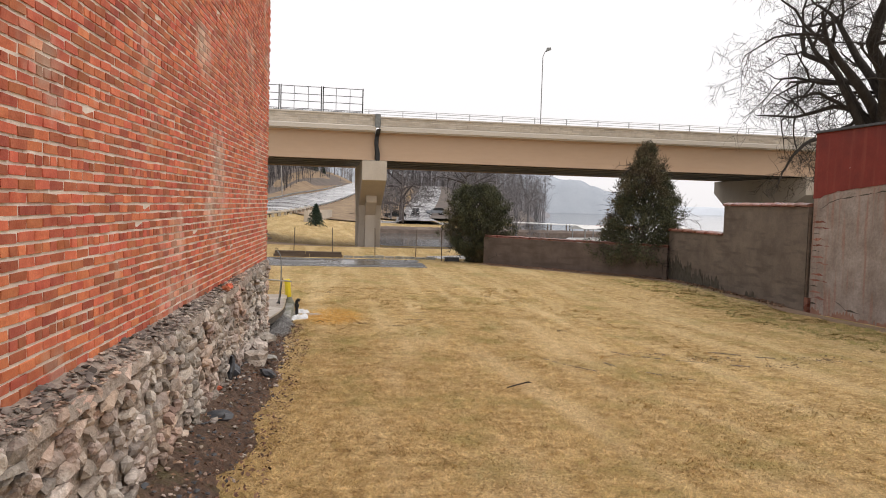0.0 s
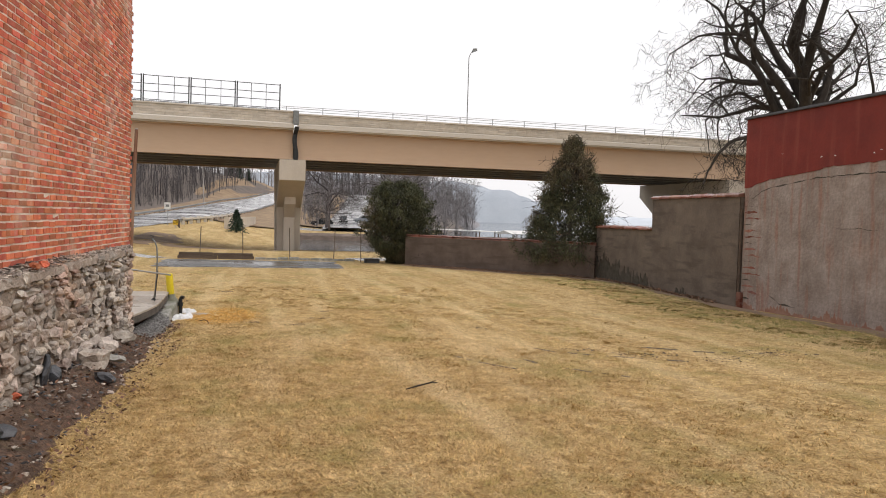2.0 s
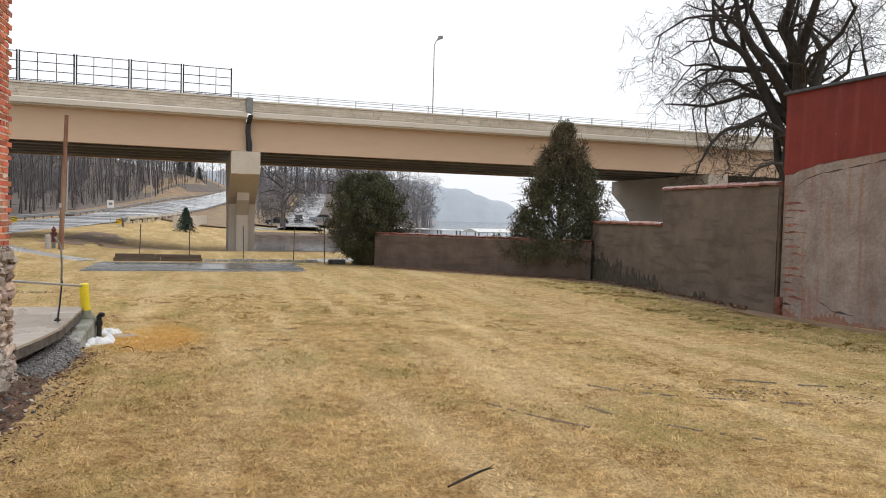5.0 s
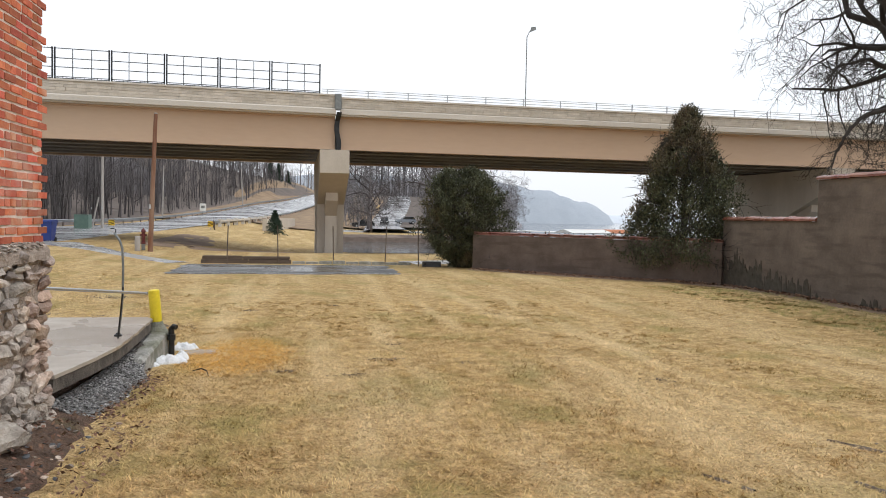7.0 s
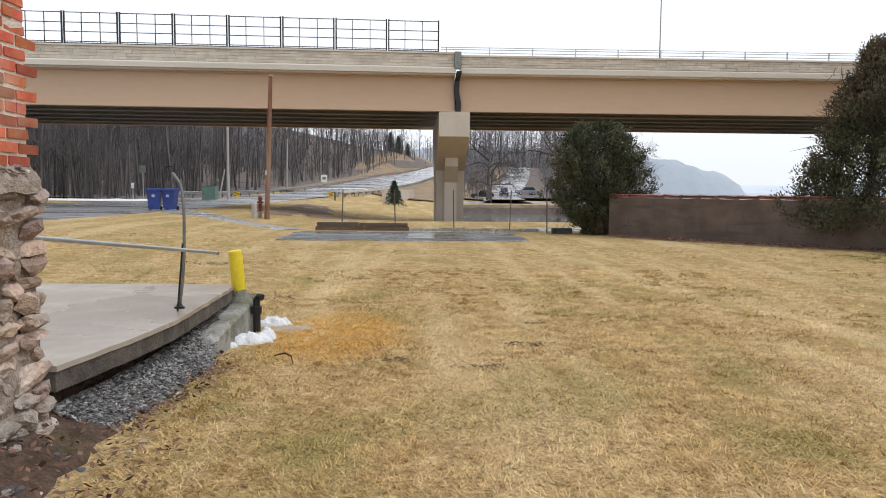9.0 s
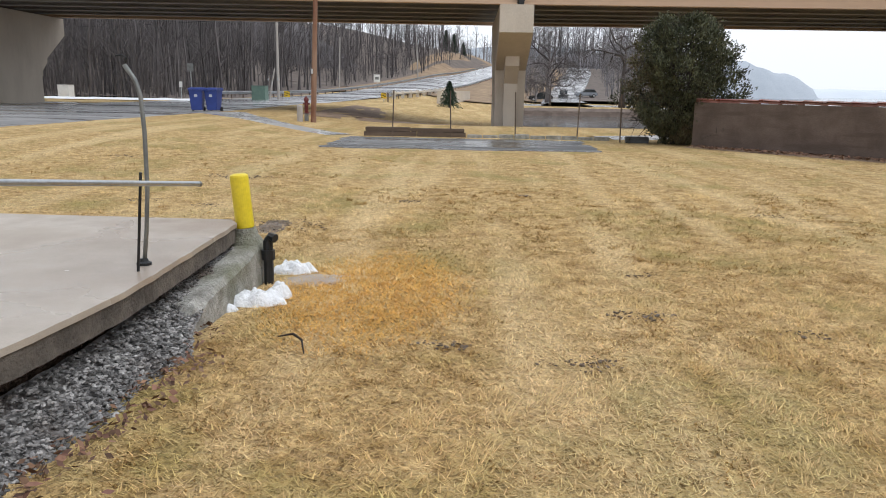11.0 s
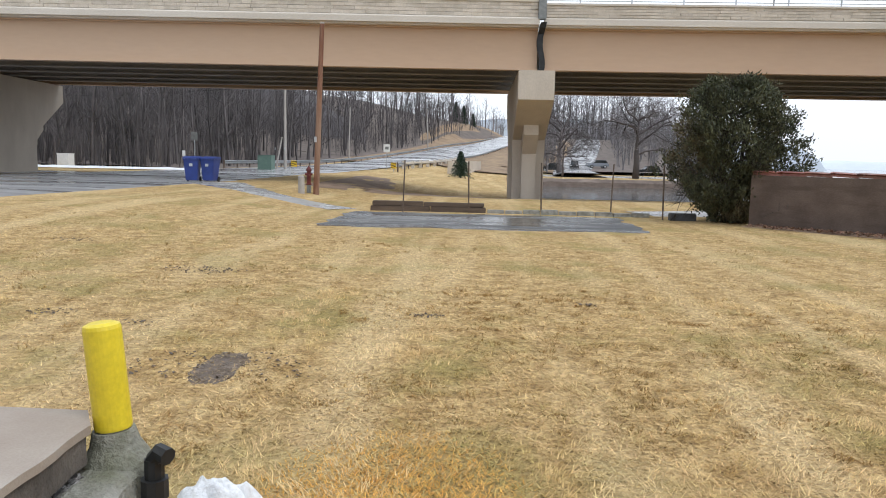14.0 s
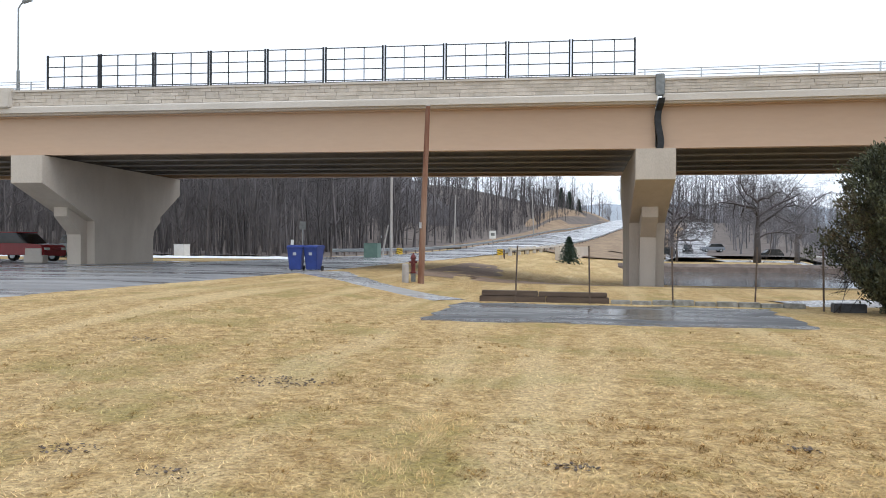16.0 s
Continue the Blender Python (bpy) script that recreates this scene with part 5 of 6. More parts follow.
vs, fs = [], []
for i in range(70):
    x = 4 + i * 0.55
    for k, (y, z) in enumerate(((99.5, -3.6), (99.9, -2.6), (100.4, -1.75), (101.5, -1.45), (103, -1.45))):
        vs.append((x, y + 0.25 * noise.noise((x * 1.1, k, 0)), z + 0.12 * noise.noise((x * 1.7, k, 4))))
for i in range(69):
    for k in range(4):
        a = i * 5 + k
        fs.append((a, a + 5, a + 6, a + 1))
tagged(raw("creek_wall", vs, fs, M_BLOCK), "dark stone bank wall along the creek", "wall", kind="structure")


def car(x, y, z, rz, paint, label):
    c = thing("parked_car", x, y, z, label, "car", "parked vehicles", rz=rz)
    body = [(-2.25, 0.35), (-2.3, 0.75), (-2.15, 0.98), (-1.0, 1.05), (1.9, 1.06), (2.25, 0.95), (2.3, 0.4)]
    bm = prism(body, "y", -0.88, 0.88)
    bmesh.ops.bevel(bm, geom=bm.edges[:], offset=0.06, segments=2, affect="EDGES")
    part("body", bm, paint, c)
    bm = prism([(-1.05, 1.05), (-0.35, 1.62), (1.6, 1.66), (2.1, 1.06)], "y", -0.76, 0.76)
    bmesh.ops.bevel(bm, geom=bm.edges[:], offset=0.05, segments=2, affect="EDGES")
    part("cabin", bm, M_GLASSDARK, c, "dark tinted windows")
    part("roof", box(-0.35, 1.6, -0.74, 0.74, 1.645, 1.70, 0.02), paint, c)
    for wx in (-1.4, 1.45):
        for wy in (-0.82, 0.82):
            w = part("wheel", tube([(wx, wy - 0.11, 0.35), (wx, wy + 0.11, 0.35)], 0.35, 18), M_RUBBER, c)
            part("rim", tube([(wx, wy - 0.115, 0.35), (wx, wy + 0.115, 0.35)], 0.2, 12), M_GALV, w)
    for wy in (-0.62, 0.62):
        part("tail_lamp", box(2.26, 2.32, wy - 0.16, wy + 0.16, 0.75, 0.92, 0.01), M_HYDRED, c)
        part("headlight", box(-2.33, -2.27, wy - 0.18, wy + 0.18, 0.68, 0.82, 0.01), M_WHITE, c)


car(-31.5, 55.5, float(land(-31.5, 55.5)) + 0.05, 175, M_CARRED, "dark red sport utility car on the wet road")
barrier = thing("concrete_barrier", -29.9, 54.6, float(land(-29.9, 54.6)) + 0.02, "pale pinkish concrete block barrier by the road", "barrier")
part("block_low", box(-0.6, 0.6, -0.25, 0.25, 0, 0.42, 0.03), M_DECK, barrier)
part("block_high", box(-0.55, 0.5, -0.22, 0.22, 0.422, 0.8, 0.03), M_DECK, barrier)
car(-37.0, 68.5, float(land(-37, 68.5)) + 0.05, 160, M_CARGREY, "grey car beyond the bridge pier")
car(14.5, 158, float(land(14.5, 158)) + 0.3, 5, M_GLASSDARK, "black car parked beside the creek")
car(20.6, 172, float(land(20.6, 172)) + 0.4, 80, M_GLASSDARK, "dark car parked at the foot of the lane")
car(25.5, 174, float(land(25.5, 174)) + 0.6, 10, M_CARGREY, "grey car parked beside the creek")
car(33, 160, float(land(33, 160)) + 0.02, 10, M_GLASSDARK, "dark pickup parked behind the trees")


def boat(x, y, rz, material, label):
    b = thing("covered_boat", x, y, -2.3, label, "boat", "boats at the marina", rz=rz)
    bm = prism([(-3.2, 0.5), (-2.4, 1.0), (3.2, 1.0), (3.2, 0.1), (-1.6, -0.2)], "y", -1.1, 1.1)
    bmesh.ops.bevel(bm, geom=bm.edges[:], offset=0.12, segments=2, affect="EDGES")
    part("hull", bm, M_WHITE, b)
    for px in (-1.8, 2.4):
        for py in (-1, 1):
            part("canopy_post", box(px - 0.04, px + 0.04, py - 0.04, py + 0.04, 0.9, 2.0), M_GALV, b)
    part("canopy", prism([(-1.3, 1.98), (0, 2.3), (1.3, 1.98), (1.25, 1.93), (-1.25, 1.93)], "x", -2.2, 2.8), material, b)


boat(27.5, 74, 20, M_WHITE, "covered white boat moored behind the wall")
boat(30.5, 76, 15, mat("orange_canvas", (0.45, 0.16, 0.07), (0.52, 0.20, 0.09), 3, 0.8, 0.1, 40), "boat with a faded orange canopy")
boat(34.5, 78, 10, M_WHITE, "covered white boat moored behind the wall")
boat(38.5, 80, 12, M_WHITE, "covered white boat moored behind the wall")
dock = thing("boat_dock", label="pale covered boat dock reaching into the river", category="dock")
for k in range(5):
    part("roof", prism([(30 + k * 3.2, 118), (33 + k * 3.2, 118), (33 + k * 3.2, 126), (30 + k * 3.2, 126)], "z", -0.9 - 0.06 * k, -0.8 - 0.06 * k), M_WHITE, dock)
    for dx in (0.2, 2.8):
        part("pile", box(30 + k * 3.2 + dx - 0.08, 30 + k * 3.2 + dx + 0.08, 118.2, 118.36, -4, -0.9), M_TIMBER, dock)
part("walkway", box(29, 47, 117, 118, -2.1, -1.95), M_GREYWOOD, dock)


# ---- foot of the brick building: stones, soil, rubble ----
def out_x(y):
    """Face of the stone footing in front of the brick."""
    return face_x(y) + 0.24 - 0.17 * float(sm(5, 14, y)) + 0.03 * noise.noise((y * 0.8, 1, 1))


# rough mortar face behind the stones
vs, fs = [], []
for i in range(150):
    y = 1.4 + (BY + 0.03 - 1.4) * i / 149
    for k in range(22):
        zz_ = -1.5 + (LEDGE - 0.03 + 1.5) * k / 21
        vs.append((out_x(y) - 0.06 + 0.045 * noise.noise((y * 5, zz_ * 6, 0)) + 0.025 * noise.noise((y * 14, zz_ * 14, 3)) + 0.10 * max(0.0, -0.55 - zz_), y, zz_))
for i in range(149):
    for k in range(21):
        a = i * 22 + k
        fs.append((a, a + 22, a + 23, a + 1))
b0 = len(vs)
vs += [(face_x(BY) - 0.6, BY + 0.03, -1.5 + (LEDGE - 0.03 + 1.5) * k / 21) for k in range(22)]
for k in range(21):
    fs.append((149 * 22 + k, b0 + k, b0 + k + 1, 149 * 22 + k + 1))
raw("footing_face", vs, fs, M_FOOTING, bld, "rough lime mortar between footing stones")

STONES = []
for k in range(14):
    me = bpy.data.meshes.new("stone")
    bm = rock(k + 1, 0.5, 0.5, 0.5, sub=2 if k % 2 else 1)
    bm.to_mesh(me)
    bm.free()
    me.materials.append(M_STONE)
    STONES.append(me)
rs = random.Random(5)
loose_v, loose_f = [], []
count = 0
z = -1.35
while z < LEDGE - 0.02:
    h = rs.uniform(0.075, 0.15)
    y = 1.5 + rs.uniform(0, 0.2)
    while y < BY + 0.06:
        w = rs.uniform(0.08, 0.28) if rs.random() > 0.15 else rs.uniform(0.28, 0.42)
        zc, yc = z + h / 2 + rs.uniform(-0.02, 0.02), y + w / 2
        proud = out_x(yc) + rs.uniform(-0.045, 0.035) + 0.10 * max(0.0, -0.55 - zc)
        zc = min(zc, LEDGE - 0.06 - h * 0.35)
        me = STONES[rs.randrange(14)]
        m = Matrix.Translation((proud - 0.05, min(yc, BY + 0.08 - w / 2), zc)) @ Euler((rs.uniform(-0.25, 0.25), rs.uniform(-0.2, 0.2), rs.uniform(-0.25, 0.25))).to_matrix().to_4x4() @ Matrix.Diagonal((0.15, w * 1.3, h * 1.35, 1))
        if 3.6 < yc < 8.2 and count < 300:
            s = new("stone", me)
            s.parent = bld
            s.matrix_basis = m
            count += 1
        else:
            b = len(loose_v)
            loose_v += [m @ v.co for v in me.vertices]
            loose_f += [tuple(b + i for i in p.vertices) for p in me.polygons]
        y += w + rs.uniform(0.0, 0.02)
    z += h * 0.93
tagged(raw("stone_rest", loose_v, loose_f, M_STONE, bld), kind="stuff")

# crumbling mortar ledge between stone and brick
vs, fs = [], []
n = 160
for i in range(n):
    y = 1.5 + (BY + 0.02 - 1.5) * i / (n - 1)
    for k, (f, h) in enumerate(((-0.05, 0.02), (0.25, 0.0), (0.55, -0.03), (0.9, -0.07), (1.0, -0.14))):
        x = face_x(y) + (out_x(y) - face_x(y)) * f
        vs.append((x + 0.015 * noise.noise((y * 9, k, 0)), y, LEDGE + h + 0.022 * noise.noise((y * 7, k * 2, 1)) + 0.012 * noise.noise((y * 21, k, 3))))
for i in range(n - 1):
    for k in range(4):
        a = i * 5 + k
        fs.append((a, a + 1, a + 6, a + 5))
raw("ledge", vs, fs, M_FOOTING, bld, "crumbling mortar ledge with loose flakes")


def scatter(name, spots, sizes, material, label, category, flat=0.45, parent=None, seed=1):
    rng = random.Random(seed)
    V, F = [], []
    shapes = []
    for k in range(8):
        bm = rock(k + 40, 0.5, 0.5, 0.5, sub=1)
        shapes.append(([v.co.copy() for v in bm.verts], [tuple(v.index for v in f.verts) for f in bm.faces]))
        bm.free()
    for x, y, z in spots:
        s = rng.uniform(*sizes)
        m = Matrix.Translation((x, y, z)) @ Euler((rng.uniform(-0.4, 0.4), rng.uniform(-0.4, 0.4), rng.uniform(0, 6.28))).to_matrix().to_4x4() @ Matrix.Diagonal((s * rng.uniform(0.7, 1.5), s, s * flat * rng.uniform(0.7, 1.3), 1))
        sv, sf = shapes[rng.randrange(8)]
        b = len(V)
        V += [m @ v for v in sv]
        F += [tuple(b + i for i in f) for f in sf]
    ob = raw(name, V, F, material, parent)
    return tagged(ob, label, category, kind="stuff")


rl = random.Random(9)
spots = []
for i in range(900):
    y = rl.uniform(2.5, 14.1)
    f = rl.uniform(0.1, 1.0)
    spots.append((face_x(y) + (out_x(y) - face_x(y)) * f, y, LEDGE + 0.02 - 0.07 * f + 0.01))
scatter("ledge_flakes", spots, (0.02, 0.075), M_STONE, "loose stone flakes lying on the footing ledge", "rubble", 0.35, None, 3)


vs, fs = [], []
ny_, nx_ = 120, 12
for i in range(ny_):
    y = 1.5 + 12.9 * i / (ny_ - 1)
    w = 0.72 + 0.2 * noise.noise((y * 0.9, 0, 4)) + 0.1 * noise.noise((y * 4, 0, 4)) - 0.2 * float(sm(11.5, 14.2, y))
    for k in range(nx_):
        f = k / (nx_ - 1)
        x = out_x(y) - 0.12 + w * f
        h = 0.27 * (1 - f) ** 1.3 * (1 - 0.6 * float(sm(12.5, 14.4, y)))
        vs.append((x, y, float(land(x, y)) + h + 0.035 * (1 - f ** 3) * (1 + noise.noise((x * 5, y * 5, 0))) - 0.05 * f ** 4 + 0.03 * noise.noise((x * 13, y * 13, 2)) * (1 - f)))
for i in range(ny_ - 1):
    for k in range(nx_ - 1):
        a = i * nx_ + k
        fs.append((a, a + 1, a + nx_ + 1, a + nx_))
tagged(raw("soil_bank", vs, fs, M_DIRT, smooth=True), "bare damp soil and rubble along the footing", "soil", kind="structure")


def bank_z(x, y):
    w = 0.95
    f = min(1, max(0, (x - out_x(y) + 0.12) / w))
    return float(land(x, y)) + 0.27 * (1 - f) ** 1.3 * (1 - 0.6 * float(sm(12.5, 14.4, y))) + 0.035 * (1 - f)


spots = []
for i in range(260):
    y = rl.uniform(3, 14.2)
    x = out_x(y) + rl.random() ** 1.8 * 0.6
    spots.append((x, y, bank_z(x, y) + 0.01))
scatter("rubble", spots, (0.02, 0.10), M_STONE, "scattered broken stone along the footing", "rubble", 0.5, None, 6)
spots = []
for i in range(260):
    y = rl.uniform(4, 13.8)
    x = out_x(y) + rl.random() * 0.6
    spots.append((x, y, bank_z(x, y) + 0.012))
scatter("slate_chips", spots, (0.02, 0.08), M_SLATE, "small dark slate chips in the soil", "rubble", 0.3, None, 7)


def boulder(x, y, sx, sy, sz, seed, material, label, rz=0, ry=0, up=0.3):
    t = thing("loose_stone", x, y, bank_z(x, y) + sz * up, label, "stone", "loose stones at the footing")
    t.matrix_basis = pose(x, y, bank_z(x, y) + sz * up, 0, ry, rz)
    part("rock", rock(seed, sx, sy, sz, sub=2), material, t)


boulder(-1.02, 7.5, 0.20, 0.14, 0.09, 3, M_SLATE, "dark wet slate lump on the soil", 15)
boulder(-1.42, 6.0, 0.13, 0.24, 0.22, 5, M_STONE, "pale leaning block of stone", 10, 18, 0.5)
boulder(-1.72, 5.6, 0.2, 0.3, 0.16, 8, M_STONE, "flat grey stone slab", 30)
boulder(-0.78, 11.2, 0.26, 0.2, 0.06, 9, M_CURB, "flat grey stone slab tilted on rubble", 20, 8, 1.2)
boulder(-0.95, 10.8, 0.24, 0.22, 0.2, 12, M_STONE, "brown rounded stone against the footing", 40)
boulder(-0.72, 10.25, 0.18, 0.12, 0.08, 15, M_SLATE, "dark slate flake on the soil", -20, 10)
boulder(-1.12, 9.6, 0.15, 0.15, 0.14, 18, M_SLATE, "dark round stone beside a pipe stub", 0)
boulder(-1.2, 8.6, 0.09, 0.06, 0.05, 21, M_BRICK, "broken red brick bit on the soil", 30)
boulder(-1.0, 12.0, 0.22, 0.3, 0.14, 24, M_STONE, "brown angular stone in the rubble", 15)
boulder(-0.98, 12.9, 0.25, 0.28, 0.12, 27, M_STONE, "brown angular stone in the rubble", 70)
boulder(-1.35, 6.9, 0.1, 0.16, 0.07, 29, M_STONE, "tan broken stone in the soil", 50)
stump = thing("stone_shard", -1.12, 9.35, -0.9, "upright grey slab of slate in the rubble", "stone")
stump.matrix_basis = pose(-1.14, 9.4, bank_z(-1.14, 9.4) + 0.1, 0, 12, 20)
part("shard", rock(33, 0.06, 0.16, 0.26, sub=2), M_SLATE, stump)
bit = thing("brick_fragment", -1.38, 8.57, LEDGE, "broken red brick lying on the footing ledge", "brick")
part("brick_body", rock(36, 0.09, 0.07, 0.06, sub=2), M_BRICK, bit)
for yy_ in (9.2, 9.5):
    bt_ = thing("brick_fragment", face_x(yy_) + 0.12, yy_, LEDGE, "broken dark brick lying on the footing ledge", "brick")
    part("brick_body", rock(int(yy_ * 10), 0.07, 0.09, 0.05, sub=2), M_BRICK, bt_)

# gravel between pad and grass
rg = random.Random(12)


def gravel_edge(y):
    """Inner and outer edge of the gravel."""
    inner = float(np.interp(y, [14.3, 15.2, 15.9, 18.05], [-1.08, -0.98, -0.95, -0.98]))
    outer = float(np.interp(y, [14.3, 15.3, 16.1, 16.5, 18.05], [-0.66, -0.56, -0.52, -0.66, -0.82]))
    return inner, outer


def gravel_z(f, y):
    return float(np.interp(y, [14.3, 16.5, 18.1], [-0.95, -0.97, -0.86])) - float(np.interp(y, [14.3, 16.0, 16.6, 18.1], [0.19, 0.20, 0.10, 0.02])) * f


spots = []
for i in range(6000):
    y = rg.uniform(14.35, 18.0)
    f = rg.random()
    a_, b_ = gravel_edge(y)
    spots.append((a_ + (b_ - a_) * f, y, gravel_z(f, y) + rg.uniform(-0.006, 0.012)))
scatter("gravel", spots, (0.012, 0.045), M_GRAVEL, "loose grey crushed gravel under the slab edge", "gravel", 0.6, None, 8)
vs, fs = [], []
for i in range(60):
    y = 14.3 + 3.75 * i / 59
    a_, b_ = gravel_edge(y)
    for k in range(6):
        f = k / 5
        x = a_ - 0.05 + (b_ - a_ + 0.05) * f
        vs.append((x, y, gravel_z(f, y) - 0.012 + 0.012 * noise.noise((x * 20, y * 20, 0))))
for i in range(59):
    for k in range(5):
        a = i * 6 + k
        fs.append((a, a + 1, a + 7, a + 6))
tagged(raw("gravel_bed", vs, fs, M_GRAVEL), "grey gravel bed beside the slab", "gravel", kind="structure")


# ---- on the lawn ----
def patch(name, x, y, rx, ry, material, label, category, lift=0.012, dome=0.0, seed=0, n=28):
    """An irregular thin patch lying on the ground."""
    vs, fs = [(x, y, float(ground_z(x, y)) + 0.012 + lift + dome)], []
    for ring, f in ((1, 0.55), (2, 1.0)):
        for k in range(n):
            a = 6.2832 * k / n
            j = f * (1 + 0.45 * noise.noise((math.cos(a) * 1.8 + seed, math.sin(a) * 1.8, ring)) + 0.2 * noise.noise((math.cos(a) * 6, math.sin(a) * 6 + seed, ring)))
            px, py = x + rx * j * math.cos(a), y + ry * j * math.sin(a)
            vs.append((px, py, float(ground_z(px, py)) + (0.012 if ring == 1 else -0.012) + lift + dome * (0.7 if ring == 1 else -0.2)))
    for k in range(n):
        q = (k + 1) % n
        fs.append((0, 1 + k, 1 + q))
        fs.append((1 + k, 1 + n + k, 1 + n + q, 1 + q))
    return tagged(raw(name, vs, fs, material, smooth=True), label, category, kind="structure")


patch("mud_patch", -1.2, 20.6, 0.2, 0.5, M_MUD, "wet bare mud patch in the lawn", "mud", 0.004, 0, 1, 60)
patch("mud_patch", -0.22, 18.2, 0.30, 0.26, M_CONC, "thin silty puddle by the curb", "puddle", 0.004, 0, 5, 60)
spots = []
for x, y, r, c in ((-2.94, 25.0, 0.45, 160), (-5.8, 27.1, 0.3, 60), (0.22, 22.4, 0.14, 50), (-3.4, 22.2, 0.2, 50), (1.84, 23.2, 0.12, 30), (7.1, 12.0, 0.5, 120), (9.4, 11.9, 0.5, 110), (6.2, 12.6, 0.3, 50), (2.3, 17.3, 0.2, 60), (2.6, 18.6, 0.12, 30), (5.0, 22.0, 0.2, 40), (-2.4, 21.8, 0.2, 40), (-1.2, 20.6, 0.6, 160), (0.9, 16.4, 0.15, 40), (1.7, 16.2, 0.2, 50), (3.3, 16.9, 0.15, 30), (8.3, 11.4, 0.4, 60), (5.3, 15.4, 0.2, 30)):
    for k in range(c):
        a, q = rl.uniform(0, 6.283), rl.random() ** 0.6
        px, py = x + r * 1.3 * q * math.cos(a), y + r * 0.7 * q * math.sin(a)
        spots.append((px, py, float(ground_z(px, py)) + 0.008 + rl.uniform(0, 0.012)))
scatter("soil_clods", spots, (0.012, 0.045), M_MUD, "dark soil clods and worn spots in the lawn", "soil", 0.35, None, 14)


def rut(pts, wide, seed):
    """A torn wheel mark in the lawn, broken along its length."""
    vs, fs = [], []
    dense = []
    for (a, b), (c, d) in zip(pts, pts[1:]):
        k = max(2, int(math.hypot(c - a, d - b) / 0.04))
        dense += [(a + (c - a) * i / k, b + (d - b) * i / k) for i in range(k)]
    run = 0
    for i, (x, y) in enumerate(dense[:-1]):
        g = noise.noise((x * 2.2, y * 2.2, seed)) + 0.5 * noise.noise((x * 7, y * 7, seed))
        if g < -0.05:
            run = 0
            continue
        dx, dy = dense[i + 1][0] - x, dense[i + 1][1] - y
        L = math.hypot(dx, dy)
        w = wide * max(0.15, 0.6 + g) * (0.7 + 0.6 * noise.noise((x * 11, y * 11, seed)))
        for o, up in ((-1.0, -0.012), (-0.35, 0.012), (0.35, 0.010), (1.0, -0.012)):
            px, py = x - dy / L * w * o, y + dx / L * w * o
            vs.append((px, py, float(ground_z(px, py)) + up))
        if run:
            b = len(vs) - 8
            fs += [(b + k, b + k + 4, b + k + 5, b + k + 1) for k in range(3)]
        run += 1
    tagged(raw("wheel_rut", vs, fs, M_MUD, smooth=True), "torn muddy wheel mark in the lawn", "rut", kind="structure")


rut([(5.5, 12.95), (5.75, 12.4), (6.15, 12.05), (6.75, 11.7), (7.6, 11.3)], 0.085, 1)
rut([(3.9, 12.1), (4.13, 11.68), (4.45, 11.15), (4.7, 10.8)], 0.07, 2)
rut([(4.9, 12.2), (5.14, 11.3), (5.5, 10.6), (6.1, 9.9)], 0.075, 3)
rut([(7.2, 12.9), (8.3, 12.2), (9.4, 11.8), (10.6, 11.6)], 0.075, 4)


def leaf_litter(name, spots, size, material, label, seed):
    rng = np.random.RandomState(seed)
    c = np.array(spots)
    n = len(c)
    a, L = rng.uniform(0, 6.283, n), size * rng.uniform(0.5, 1.3, n)
    u = np.column_stack([np.cos(a) * L, np.sin(a) * L, rng.normal(0, 0.35, n) * L])
    w = np.column_stack([-np.sin(a) * L * 0.45, np.cos(a) * L * 0.45, rng.normal(0, 0.3, n) * L])
    V = np.stack([c - u, c + w, c + u, c - w], 1).reshape(-1, 3)
    return tagged(mass(name, V, np.arange(4 * n).reshape(-1, 4), material), label, "leaves", kind="stuff")


spots = []
for i in range(2600):
    y = rl.uniform(2.5, 14.3)
    x = out_x(y) + rl.random() ** 0.9 * 0.85
    spots.append((x, y, bank_z(x, y) + rl.uniform(0.015, 0.045)))
for i in range(420):
    y = rl.uniform(14.3, 16.8)
    x = gravel_edge(y)[1] + rl.gauss(0.02, 0.08)
    spots.append((x, y, float(ground_z(x, y)) + rl.uniform(0.015, 0.05)))
leaf_litter("dead_leaves", spots, 0.022, M_DEADLEAF, "reddish-brown dead leaves strewn along the footing", 41)
spots = []
for i in range(2500):
    f = rl.random()
    x, y = (13.6 - 6.0 * f + rl.gauss(0, 0.18), 28.4 + 6.2 * f + rl.gauss(0, 0.18) - 0.25) if i < 1700 else (13.85 + rl.gauss(0, 0.12), 20 + 8 * f)
    spots.append((x, y, float(ground_z(x, y)) + 0.05 + rl.uniform(0, 0.03)))
leaf_litter("wall_leaves", spots, 0.045, M_DEADLEAF, "reddish-brown dead leaves along the wall foot", 42)
spots = []
for i in range(260):
    y = rl.uniform(2.5, 10.5)
    f = rl.uniform(0.1, 0.9)
    spots.append((face_x(y) + (out_x(y) - face_x(y)) * f, y, LEDGE + 0.035 - 0.07 * f))
scatter("ledge_slates", spots, (0.04, 0.12), M_FLAKE, "dark brown stone flakes lying on the footing ledge", "rubble", 0.22, None, 43)


